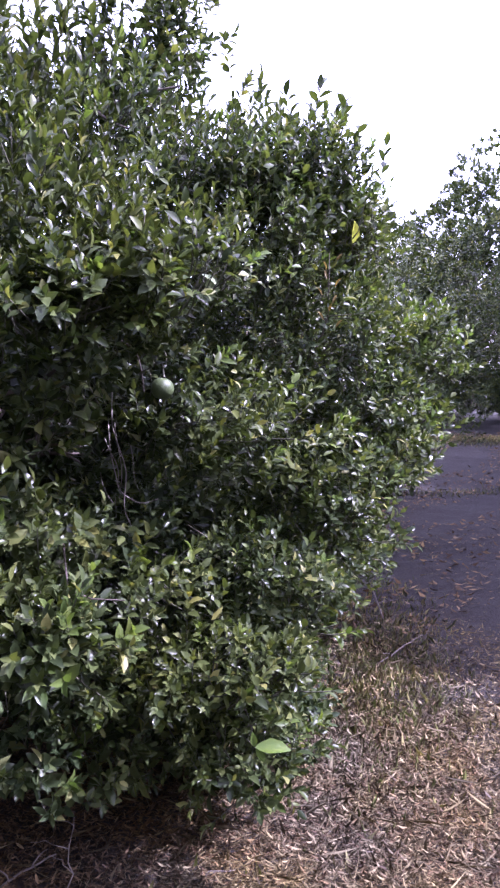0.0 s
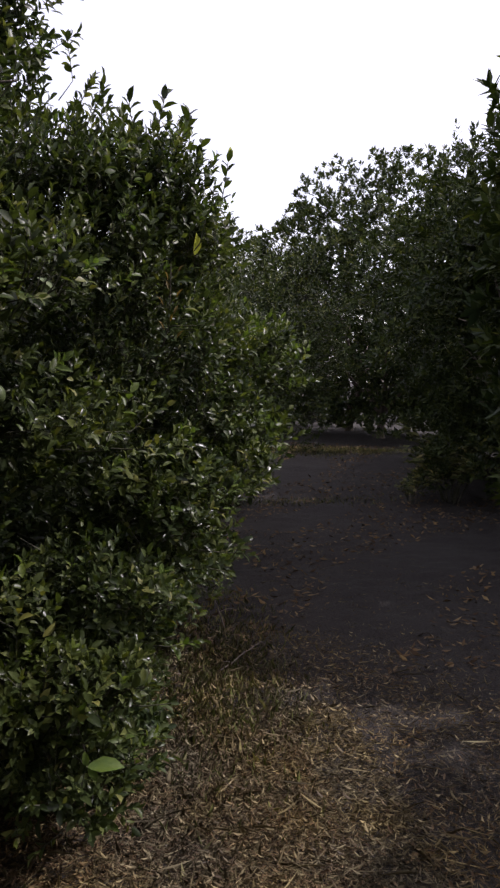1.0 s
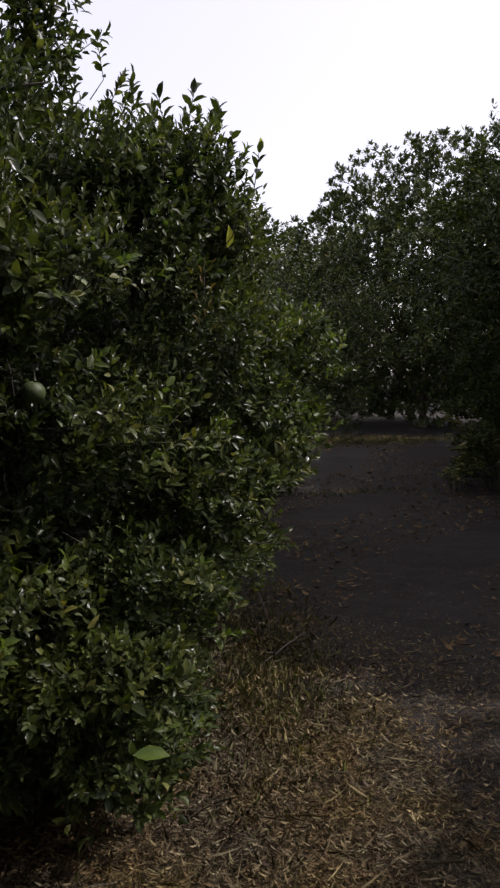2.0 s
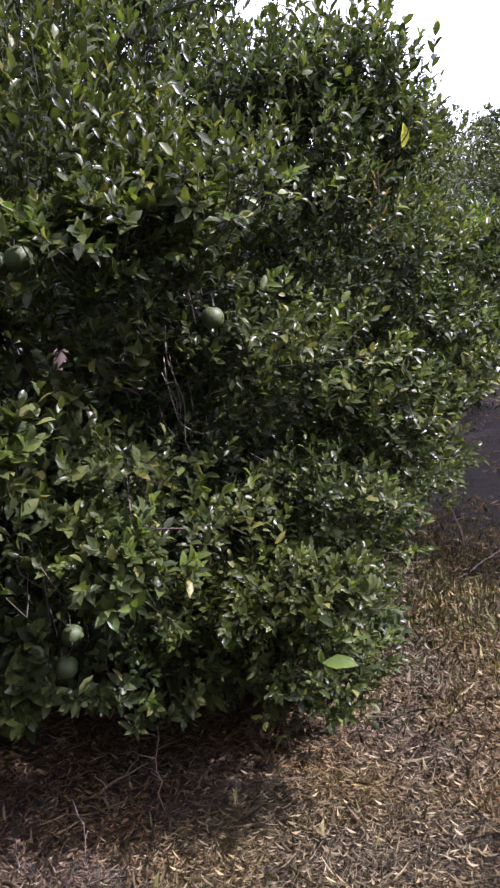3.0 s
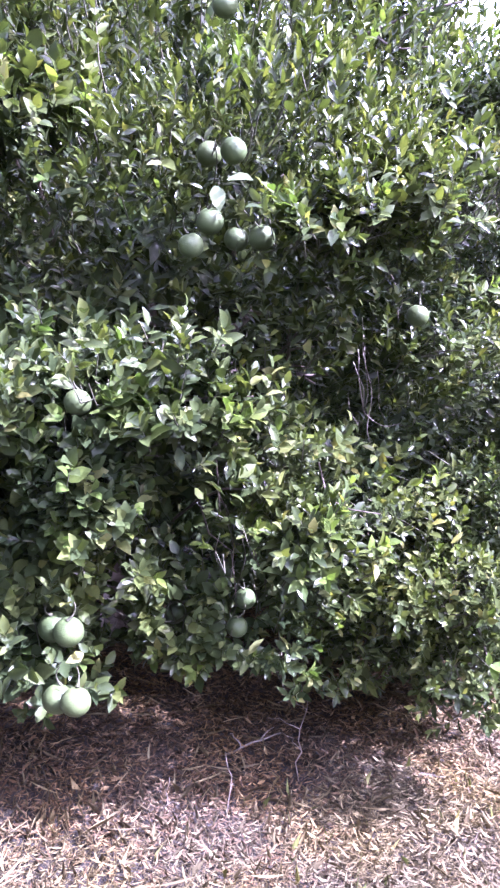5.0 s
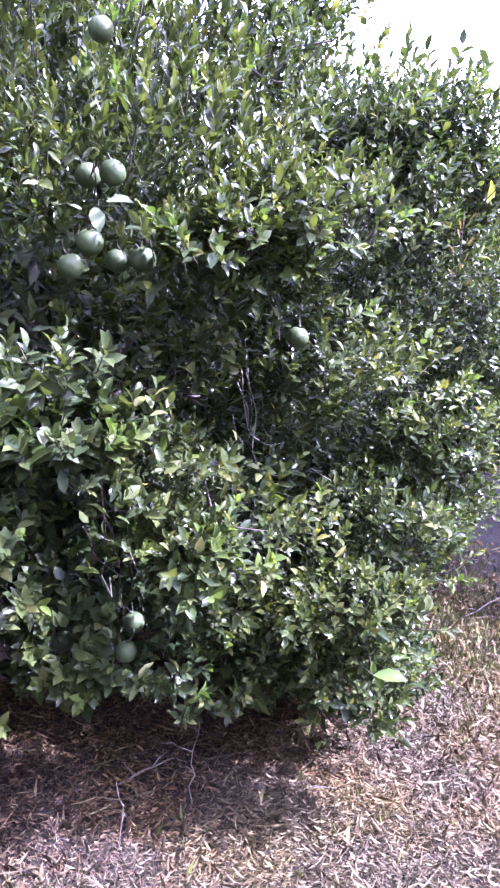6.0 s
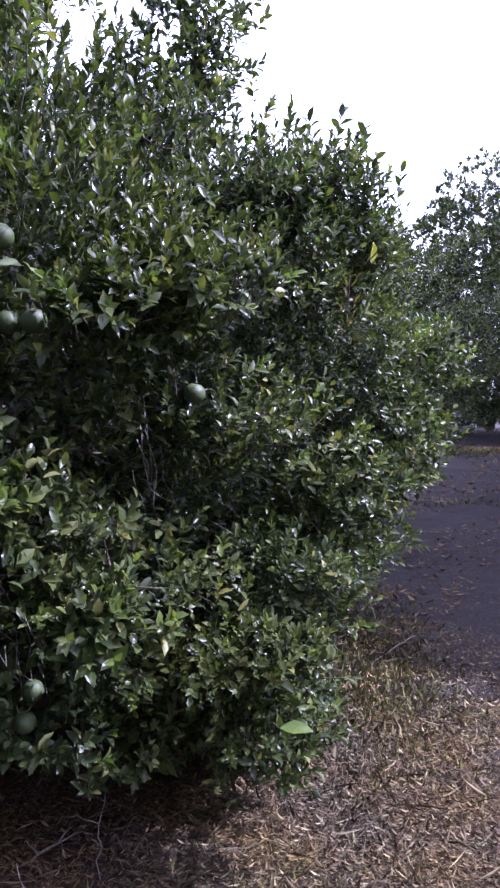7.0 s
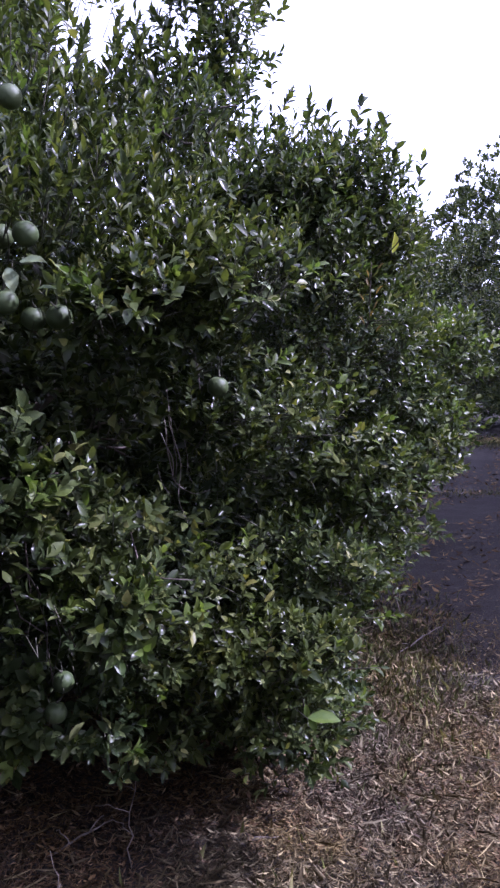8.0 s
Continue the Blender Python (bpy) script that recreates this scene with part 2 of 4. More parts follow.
def sprays(r, p, normal, depth, per, size, shoots=0.05, clear=(), taper=False, broad=1.05):
    """Leaf placements of one spray of leaves at each point p, with the sprays' axes and lengths."""
    n = len(p)
    axis = unit(normal * 0.65 + np.array([0, 0, 0.75])[None] + r.normal(0, 0.36, (n, 3)))
    long = r.uniform(0.05, 0.115, n)
    shoot = (r.uniform(0, 1, n) < shoots) & (depth < 0.12)
    long[shoot] *= r.uniform(1.2, 1.7, shoot.sum())
    axis[shoot] = unit(axis[shoot] + np.array([0, 0, 0.9])[None])
    k = np.arange(per)
    s = ((k + 0.6) / per) ** 0.75
    at = p[:, None, :] + axis[:, None, :] * (long[:, None] * s[None])[:, :, None]
    side = unit(np.cross(axis, r.normal(0, 1, (n, 3))))
    side2 = np.cross(axis, side)
    phi = 2.4 * k[None] + r.uniform(0, 6.28, n)[:, None] + r.normal(0, 0.22, (n, per))
    around = side[:, None, :] * np.cos(phi)[:, :, None] + side2[:, None, :] * np.sin(phi)[:, :, None]
    high = np.clip((p[:, 2] - 1.45) / 0.5, 0, 1)[:, None] if taper else np.zeros((n, 1))
    beta = np.radians(74 - 52 * s)[None] * (1 - 0.24 * high) + r.normal(0, 0.16, (n, per))
    way = axis[:, None, :] * np.cos(beta)[:, :, None] + around * np.sin(beta)[:, :, None]
    way[:, :, 2] -= 0.10 * (1 - high)
    face = axis[:, None, :] * np.sin(beta)[:, :, None] - around * np.cos(beta)[:, :, None] + np.array([0, 0, 0.12]) + r.normal(0, 0.20, (n, per, 3))
    scale = r.uniform(size[0], size[1], (n, per)) * (1.08 - 0.30 * s[None]) * r.uniform(0.8, 1.15, n)[:, None]
    if taper:
        scale = scale * (1 - 0.24 * np.clip((p[:, 0] + 0.25) / 0.5, 0, 1) - 0.08 * np.clip((p[:, 2] - 1.6) / 0.5, 0, 1))[:, None]
    at, way, face, scale = at.reshape(-1, 3), way.reshape(-1, 3), face.reshape(-1, 3), scale.ravel()
    ok = np.ones(len(at), dtype=bool)
    # clear: tubes left bare of leaves, aimed at the camera and the sun
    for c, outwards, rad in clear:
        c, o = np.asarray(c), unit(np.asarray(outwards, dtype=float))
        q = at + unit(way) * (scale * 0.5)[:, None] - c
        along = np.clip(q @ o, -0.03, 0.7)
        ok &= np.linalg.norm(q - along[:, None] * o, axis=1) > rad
    wide = np.repeat(broad * (1 - 0.18 * high[:, 0]), per)[ok]
    frames = leaf_frames(at[ok], way[ok], face[ok], scale[ok], wide + r.normal(0, 0.13, ok.sum()))
    return frames, p, axis, long


def crown(centre, height, radius, profile, count, seed, per=9, size=(0.032, 0.053), rough=0.16, thick=0.5, arc=None, shoots=0.05, clumping=0.75, tiers=0.11, cavities=(), clear=(), boughs=(), thin_above=None, taper=False):
    """Leaf placements and twig ends of a crown: sprays of leaves spread over an uneven shell.
    profile: pairs of height share and radius share; arc: middle azimuth and half width where sprays stand."""
    r = np.random.default_rng(seed)
    hs, rs = np.array(profile).T
    h = r.uniform(hs[0], 1.0, count * 3)
    share = np.interp(h, hs, rs)
    keep = r.uniform(0, 1, len(h)) < np.maximum(share, 0.25)
    h, share = h[keep][:count], share[keep][:count]
    n = len(h)
    th = r.uniform(0, 2 * np.pi, n) if arc is None else radians(arc[0]) + radians(arc[1]) * r.uniform(-1, 1, n)
    out = np.stack([np.sin(th), np.cos(th), np.zeros(n)], axis=1)
    slope = np.interp(h + 0.03, hs, rs) - np.interp(h - 0.03, hs, rs)
    normal = unit(out + np.array([0, 0, 1.0])[None] * (-slope * radius / (0.06 * height))[:, None])
    surface = np.asarray(centre)[None] + out * (share * radius)[:, None] + np.array([0, 0, 1.0])[None] * (h * height)[:, None]
    bulge = rough * lumps(surface, seed, 3.2) + 0.45 * rough * lumps(surface, seed + 1, 9.0)
    phase = 2 * np.pi * surface[:, 2] / 0.44 + 3.0 * lumps(surface * np.array([1, 1, 0.35]), seed + 3, 2.6)
    tier = np.sin(phase + 0.6 * np.sin(phase))
    bulge = bulge + tiers * tier
    depth = thick * r.uniform(0, 1, n) ** 1.7
    p = surface + normal * (bulge - depth)[:, None]
    for c, rad, push in boughs:
        q = p - np.asarray(c)
        near = np.exp(-(q / np.asarray(rad)) ** 2 @ np.ones(3))
        p = p + np.asarray(push)[None] * near[:, None]
    clump = 0.6 * lumps(p, seed + 5, 8.0) + 0.5 * lumps(p, seed + 6, 17.0)
    alive = r.uniform(0, 1, n) < np.clip(0.60 + clumping * clump + 2.2 * tiers * tier, 0.06, 1)
    # cavities: hollows and view-fitted sky gaps kept nearly free of sprays
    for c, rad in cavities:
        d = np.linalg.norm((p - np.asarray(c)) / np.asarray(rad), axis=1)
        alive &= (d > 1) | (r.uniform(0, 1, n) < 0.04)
    if thin_above:
        gaps = np.clip((p[:, 2] - thin_above) / 0.25, 0, 1) * np.clip(0.62 - 0.8 * lumps(p * np.array([1, 0.4, 1]), seed + 8, 7.0), 0, 0.96)
        alive &= r.uniform(0, 1, n) > gaps * np.clip((p[:, 0] - centre[0]) / 0.25, 0, 1)
    p, normal, depth = p[alive], normal[alive], depth[alive]
    return sprays(r, p, normal, depth, per, size, shoots, clear, taper)


def bough(centre, radii, count, seed, per=9, size=(0.032, 0.053), clear=(), lean=(0, 0, 0), broad=1.05):
    """Sprays over one leafy bough that stands out of a crown, thickest on top."""
    r = np.random.default_rng(seed)
    n = unit(r.normal(0, 1, (count, 3)) + np.array([0, -0.15, 0.25]))
    depth = 0.5 * r.uniform(0, 1, count) ** 1.5
    p = np.asarray(centre) + n * np.asarray(radii) * (1 - depth + 0.25 * lumps(n * 2, seed, 2.5))[:, None]
    return sprays(r, p, unit(n + np.asarray(lean)), depth * 0.2, per, size, 0.05, clear, broad=broad)


def twigs_mesh(name, p, axis, long, inward, material, every=1):
    t = Tubes()
    for i in range(0, len(p), every):
        tip = p[i] + axis[i] * long[i]
        root = p[i] - axis[i] * 0.03 + (np.asarray(inward) - p[i]) * 0.04
        t.add([root, p[i], tip], [0.0024, 0.0018, 0.0010], 3)
    return t.mesh(name, material)


def trunk_mesh(base, top, radius, seed):
    r = np.random.default_rng(seed)
    s = np.linspace(0, 1, 12)[:, None]
    path = np.asarray(base) * (1 - s) + np.asarray(top) * s + r.normal(0, 0.012, (12, 3)) * s
    flare = radius * (1 + 0.55 * np.exp(-s[:, 0] * 9)) * (1 - 0.18 * s[:, 0])
    t = Tubes()
    t.add(path, flare, 14)
    me = t.mesh("trunk", bark)
    for v in me.vertices:
        a = math.atan2(v.co.y - base[1], v.co.x - base[0])
        f = 1 + 0.09 * math.sin(3 * a + seed) + 0.05 * math.sin(7 * a + v.co.z * 5)
        v.co.x, v.co.y = base[0] + (v.co.x - base[0]) * f, base[1] + (v.co.y - base[1]) * f
    return me


def limb_meshes(fork, reach, count, radius, seed, inside, fine):
    """Limbs from the fork outward, each with side branches, one mesh a limb."""
    r = np.random.default_rng(seed)
    made = []
    for i in range(count):
        a = 2 * np.pi * i / count + r.uniform(-0.4, 0.4)
        out = np.array([math.sin(a), math.cos(a), 0])
        rise = r.uniform(0.75, 1.5) * reach
        end = np.asarray(fork) + out * reach * r.uniform(0.6, 0.95) + np.array([0, 0, rise])
        while not inside(end):
            end = np.asarray(fork) + (end - np.asarray(fork)) * 0.92
        path = bent(fork, end, out * 0.12 - np.array([0, 0, 0.05]), 10, 0.02, seed + i)
        t = Tubes()
        t.add(path, np.linspace(radius, radius * 0.22, 10), 8 if fine else 5)
        for j in range(5):
            m = 3 + j
            b = a + r.uniform(-1.3, 1.3)
            o = np.array([math.sin(b), math.cos(b), r.uniform(0.0, 0.9)])
            tip = path[m] + o * reach * r.uniform(0.35, 0.6)
            for _ in range(12):
                if not inside(tip):
                    tip = path[m] + (tip - path[m]) * 0.8
            sub = bent(path[m], tip, (0, 0, 0.08), 7, 0.015, seed * 31 + i * 7 + j)
            t.add(sub, np.linspace(radius * 0.4, 0.004, 7), 6 if fine else 3)
            for q in range(2):
                o2 = o + r.normal(0, 0.6, 3)
                t.add(bent(sub[3 + q], sub[3 + q] + o2 * 0.22, (0, 0, 0.03), 5, 0.01, seed + j + q), np.linspace(0.008, 0.002, 5), 5 if fine else 3)
        made.append(t.mesh("limb", bark))
    return made


def ground_height(x, y):
    s = np.clip((y - 8.0) / 6.0, 0, 1)
    return 0.35 * s * s * (3 - 2 * s) + 0.025 * np.sin(1.7 * x + 0.6) * np.sin(1.3 * y + 1.0) + 0.012 * np.sin(5.1 * x + 2 * y) * np.sin(4.3 * y - x)


# ---------------------------------------------------------------- ground
def build_ground():
    near = np.arange(-6, 12.01, 0.11)
    far = np.geomspace(0.5, 600, 22)
    xs = np.concatenate([-6 - far[::-1], near, 12 + far])
    ny = np.arange(-2, 18.01, 0.11)
    ys = np.concatenate([-2 - far[::-1], ny, 18 + far])
    gx, gy = np.meshgrid(xs, ys, indexing="ij")
    z = ground_height(gx, gy)
    p = np.stack([gx.ravel(), gy.ravel(), 0 * gx.ravel()], axis=1)
    inside = ((gx > -6) & (gx < 12) & (gy > -2) & (gy < 18)).ravel()
    z = np.where(inside, z.ravel() + 0.008 * lumps(p, 5, 22.0) + 0.006 * lumps(p, 6, 47.0), z.ravel())
    p[:, 2] = z
    w = len(ys)
    i, j = np.meshgrid(np.arange(len(xs) - 1), np.arange(w - 1), indexing="ij")
    a = (i * w + j).ravel()
    faces = np.stack([a, a + w, a + w + 1, a + 1], axis=1)
    ob = new("ground", mesh_of("ground", p, [faces], soil, True))
    return tagged(ob, "dry brown orchard soil under leaf litter and straw", "ground", kind="structure")


ground = build_ground()

# ---------------------------------------------------------------- the main orange tree
# the tree is laid out about TREE_EYE and then set into the orchard GROW times larger
GROW, TREE_EYE = 1.2, Vector((0.25, 0.09, 1.68))
TREE_POSE = Matrix.Translation(TREE_EYE * (1 - GROW)) @ Matrix.Diagonal((GROW, GROW, GROW, 1))
SOIL_Z = TREE_EYE.z * (1 - 1 / GROW)
MAIN = (-1.1, 3.38, 0.0)
PROFILE = [(0.135, 0.86), (0.17, 0.94), (0.3, 0.98), (0.5, 0.96), (0.59, 0.85), (0.64, 0.64), (0.69, 0.42), (0.76, 0.30), (0.83, 0.25), (0.91, 0.18), (1.0, 0.05)]
ORANGES = [
    (0.077, 2.16, 1.626), (-0.352, 1.74, 1.983), (-0.425, 1.79, 1.985), (-0.395, 1.78, 2.30), (-0.40, 1.73, 1.827), (-0.435, 1.70, 1.77),
    (-0.36, 1.82, 1.795), (-0.29, 1.79, 1.798), (-0.621, 1.45, 0.90), (-0.68, 1.49, 0.885), (-0.574, 1.39, 0.768), (-0.64, 1.43, 0.74),
    (-0.6, 1.46, 1.426), (-0.315, 1.80, 0.80), (-0.305, 1.84, 0.865), (-0.50, 1.83, 0.80), (0.795, 2.58, 1.335),
]
LOW_HOLLOWS = [
    ((-0.55, 1.75, 0.33), (0.75, 0.75, 0.27)), ((-0.48, 1.8, 1.2), (0.13, 0.5, 0.09)), ((-0.4, 1.8, 1.1), (0.16, 0.55, 0.11)),
    ((-0.72, 1.9, 0.62), (0.12, 0.6, 0.16)), ((-0.25, 1.8, 0.98), (0.12, 0.25, 0.1)), ((-1.0, 2.3, 0.55), (0.35, 0.8, 0.3)),
    ((-0.42, 1.85, 0.62), (0.22, 0.5, 0.09)), ((-0.67, 1.85, 0.76), (0.12, 0.4, 0.12)), ((-0.45, 1.85, 0.92), (0.1, 0.25, 0.07)),
    ((0.12, 1.9, 0.74), (0.14, 0.25, 0.08)),
]
HIGH_HOLLOWS = [
    ((-0.46, 1.95, 1.63), (0.38, 0.52, 0.11)), ((-0.14, 1.9, 1.44), (0.26, 0.6, 0.15)), ((-0.12, 2.0, 1.57), (0.28, 0.55, 0.15)),
    ((0.0, 2.05, 1.38), (0.2, 0.42, 0.12)), ((0.33, 2.45, 1.9), (0.24, 0.4, 0.15)), ((0.2, 2.3, 1.72), (0.14, 0.3, 0.1)),
    ((0.55, 2.5, 1.72), (0.16, 0.3, 0.12)), ((0.22, 2.1, 1.32), (0.12, 0.25, 0.06)), ((0.22, 2.0, 1.43), (0.14, 0.45, 0.075)),
    ((-0.75, 2.0, 1.95), (0.2, 0.4, 0.12)),
]
# leafless tubes fitted to the camera's view; one opens toward the sun
VIEW_GAPS = [((-0.03, 2.21, 1.45), (0.10, -1, 0.10), 0.085), ((-0.01, 2.21, 1.33), (0.11, -1, 0.15), 0.075), ((-0.30, 1.70, 1.03), (0.1, -1, 0.1), 0.07), ((0.21, 2.12, 1.90), (0.05, -1, 0), 0.05), ((0.365, 1.80, 0.80), (-0.06, -1, 0.5), 0.06), ((0.365, 1.80, 0.80), tuple(sun_way), 0.06), ((0.63, 2.42, 2.09), (0.4, -0.9, 0.3), 0.06), ((-1.0, 2.46, 0.42), (1.2, -2.4, 1.25), 0.055), ((-0.76, 2.0, 0.66), (1.0, -1.95, 1.05), 0.034)]
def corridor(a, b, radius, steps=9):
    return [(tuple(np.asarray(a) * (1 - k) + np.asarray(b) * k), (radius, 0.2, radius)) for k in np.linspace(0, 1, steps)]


# gaps carved along camera rays so that sky shows through the crown
SKY_VIEW_GAPS = corridor((-0.34, 2.2, 2.60), (-0.79, 4.2, 3.44), 0.17) + corridor((-0.20, 2.2, 2.64), (-0.53, 4.2, 3.52), 0.14) + corridor((-0.15, 2.2, 2.52), (-0.44, 4.2, 3.3), 0.08)
PUSHES = [((-0.78, 1.55, 0.85), (0.28, 0.45, 0.32), (0.05, -0.16, -0.10)), ((-0.75, 1.6, 1.36), (0.35, 0.5, 0.14), (0.0, -0.12, 0.0)), ((0.28, 1.8, 0.80), (0.4, 0.5, 0.38), (0.16, -0.02, -0.02))]


single_leaf = mesh_of("leaf", LEAF_V, [LEAF_T, LEAF_Q], leaf_green_single, True)


def build_tree(name, centre, height, radius, profile, count, seed, material, label, lite=False, trunk_at=None, trunk_radius=0.10, every=3, single=0, lean=(0.05, 0.06), **more):
    tree = new(name)
    tagged(tree, label, "tree", "orange trees in the orchard")
    frames, p, axis, long = crown(centre, height, radius, profile, count, seed, **more)
    base = trunk_at or centre
    hs, rs = np.array(profile).T
    child("trunk", trunk_mesh((base[0], base[1], base[2] - 0.05), (base[0] + lean[0], base[1] + lean[1], base[2] + 0.62), trunk_radius, seed), tree, "grey-brown bark trunk")

    def inside(p):
        away = math.hypot(p[0] - centre[0], p[1] - centre[1])
        return away < (0.66 if single else 0.85) * radius * np.interp((p[2] - centre[2] + 0.3) / height, hs, rs, right=0.0) or p[2] - centre[2] < 0.9

    for me in limb_meshes((base[0] + 0.9 * lean[0], base[1] + 0.9 * lean[1], base[2] + 0.55), radius * (0.60 if single else 0.72), 6, trunk_radius * 0.55, seed, inside, bool(single)):
        child("limb", me, tree)
    if single:
        nearest = np.argsort(frames[0][:, 1] + 0.3 * np.abs(frames[0][:, 0] + 0.2))[:single]
        for i in nearest:
            leaf = child("leaf", single_leaf, tree)
            at, x, y, z = (f[i] for f in frames)
            leaf.matrix_local = Matrix(((x[0], y[0], z[0], at[0]), (x[1], y[1], z[1], at[1]), (x[2], y[2], z[2], at[2]), (0, 0, 0, 1)))
        rest = np.ones(len(frames[0]), dtype=bool)
        rest[nearest] = False
        frames = tuple(f[rest] for f in frames)
    if single:
        # fine leaves on the side of the alley, plain ones elsewhere
        fine = (frames[0][:, 0] > -1.35) & (np.hypot(frames[0][:, 0] - centre[0], frames[0][:, 1] - centre[1]) > 0.83 * radius * np.interp(frames[0][:, 2] / height, hs, rs)) & (frames[0][:, 1] < 3.5)
        child("crown", leaves_mesh("crown", tuple(f[~fine] for f in frames), material, True), tree, "leaves of the inner crown", "stuff")
        frames = tuple(f[fine] for f in frames)
        fresh = lumps(frames[0], 77, 42.0) > 1.12
        child("crown", leaves_mesh("crown", tuple(f[fresh] for f in frames), leaf_fresh_sunlit), tree, "yellow-green leaf rosettes in fresh and sunlit tone", "stuff")
        frames = tuple(f[~fresh] for f in frames)
    child("crown", leaves_mesh("crown", frames, material, lite, mid=bool(single)), tree, "dense glossy dark green leaves", "stuff")
    child("branchwork", twigs_mesh("branchwork", p, axis, long, (centre[0], centre[1], height * 0.45), twig_bark, every), tree, "thin green-brown twigs", "stuff")
    return tree


# mean camera position; fruit is cleared toward it, some also toward the sun
CAMERA_MID = Vector((0.2, 0.08, 1.68))
CLEAR = [(o, tuple(CAMERA_MID - Vector(o)), 0.062 if o[0] == -0.305 else 0.045 if o[0] < 0.5 else 0.02) for o in ORANGES] + [(o, tuple(sun_way), 0.05) for o in ORANGES if (o[1] < 1.47 and o[0] > -0.63) or 1.9 < o[2] < 2.1] + VIEW_GAPS
main_tree = build_tree(
    "orange_tree", MAIN, 4.05, 1.95, PROFILE, 35000, 11, leaf_green, "large bushy orange tree with dark green leaves and unripe fruit",
    single=280, taper=True, size=(0.035, 0.058), trunk_at=(-1.0, 2.56, SOIL_Z), trunk_radius=0.08, lean=(-0.16, 0.62), every=4, arc=(155, 120), cavities=LOW_HOLLOWS + HIGH_HOLLOWS + SKY_VIEW_GAPS, boughs=PUSHES,
    rough=0.11, thin_above=2.62, clear=CLEAR, shoots=0.10)
main_tree.matrix_world = TREE_POSE
# leafy boughs: centre, radii, sprays, lean, leaf sizes, yellow-green threshold (lower looks sunlit, higher shaded)
BOUGHS_LOW_END = [
    ((-0.84, 1.6, 1.0), (0.22, 0.2, 0.13), 240, (0.1, -0.5, 0.2), (0.038, 0.058), 1.15),
    ((-0.44, 1.8, 0.8), (0.2, 0.14, 0.16), 130, (0.1, -0.6, -0.1), (0.04, 0.06), 1.2),
    ((-0.79, 1.6, 0.74), (0.16, 0.17, 0.12), 170, (0.1, -0.5, 0), (0.038, 0.058), 1.15),
]
BOUGHS_SUNNY_END = [
    ((-0.631, 1.5, 1.165), (0.11, 0.1, 0.1), 120, (0.4, -0.5, 0.3), (0.036, 0.056), 0.9),
    ((-0.68, 1.56, 1.375), (0.3, 0.16, 0.065), 270, (0, -0.3, 0.5), (0.04, 0.062), 0.35),
    ((-0.42, 1.63, 1.375), (0.16, 0.12, 0.045), 105, (0.2, -0.3, 0.4), (0.036, 0.056), 1.2),
    ((-0.8, 1.6, 2.02), (0.12, 0.12, 0.1), 60, (0.2, -0.3, 0.6), (0.04, 0.06), 0.8),
]
BOUGHS_TOP = [
    ((-0.08, 2.64, 2.45), (0.24, 0.26, 0.24), 270, (0.2, -0.2, 0.3), (0.03, 0.05), 1.0),
    ((0.24, 2.52, 2.22), (0.24, 0.2, 0.07), 130, (0.1, -0.2, 0.5), (0.03, 0.05), 0.8),
    ((0.02, 2.6, 2.8), (0.17, 0.24, 0.34), 220, (0.2, -0.2, 0.3), (0.03, 0.05), 1.2),
    ((0.55, 2.62, 2.26), (0.13, 0.18, 0.17), 150, (0.2, -0.2, 0.5), (0.027, 0.043), 0.9),
    ((0.36, 2.62, 2.3), (0.15, 0.18, 0.1), 120, (0.1, -0.2, 0.5), (0.027, 0.043), 0.9),
]
BOUGHS_SHOULDER = [
    ((0.66, 2.66, 2.08), (0.12, 0.18, 0.14), 120, (0.3, -0.2, 0.4), (0.027, 0.043), 0.8),
    ((0.34, 2.5, 2.1), (0.3, 0.2, 0.11), 240, (0.1, -0.3, 0.4), (0.026, 0.042), 1.1),
    ((0.42, 2.55, 1.74), (0.26, 0.22, 0.12), 230, (0.2, -0.3, 0.3), (0.022, 0.038), 1.5),
    ((0.34, 2.5, 1.92), (0.24, 0.22, 0.1), 190, (0.2, -0.3, 0.3), (0.022, 0.038), 1.5),
    ((0.96, 3.0, 1.74), (0.16, 0.2, 0.15), 170, (0.4, -0.2, 0.4), (0.027, 0.045), 0.5),
]
BOUGHS_FLANK = [
    ((0.7, 2.62, 1.56), (0.16, 0.2, 0.16), 170, (0.3, -0.3, 0.3), (0.025, 0.042), 1.1),
    ((0.8, 2.64, 1.34), (0.12, 0.14, 0.1), 90, (0.3, -0.2, 0.3), (0.027, 0.045), 0.9),
    ((0.54, 2.42, 1.22), (0.22, 0.22, 0.17), 230, (0.4, -0.3, 0.2), (0.026, 0.044), 1.0),
    ((0.9, 2.95, 1.46), (0.15, 0.2, 0.12), 130, (0.4, -0.2, 0.3), (0.027, 0.045), 0.7),
]
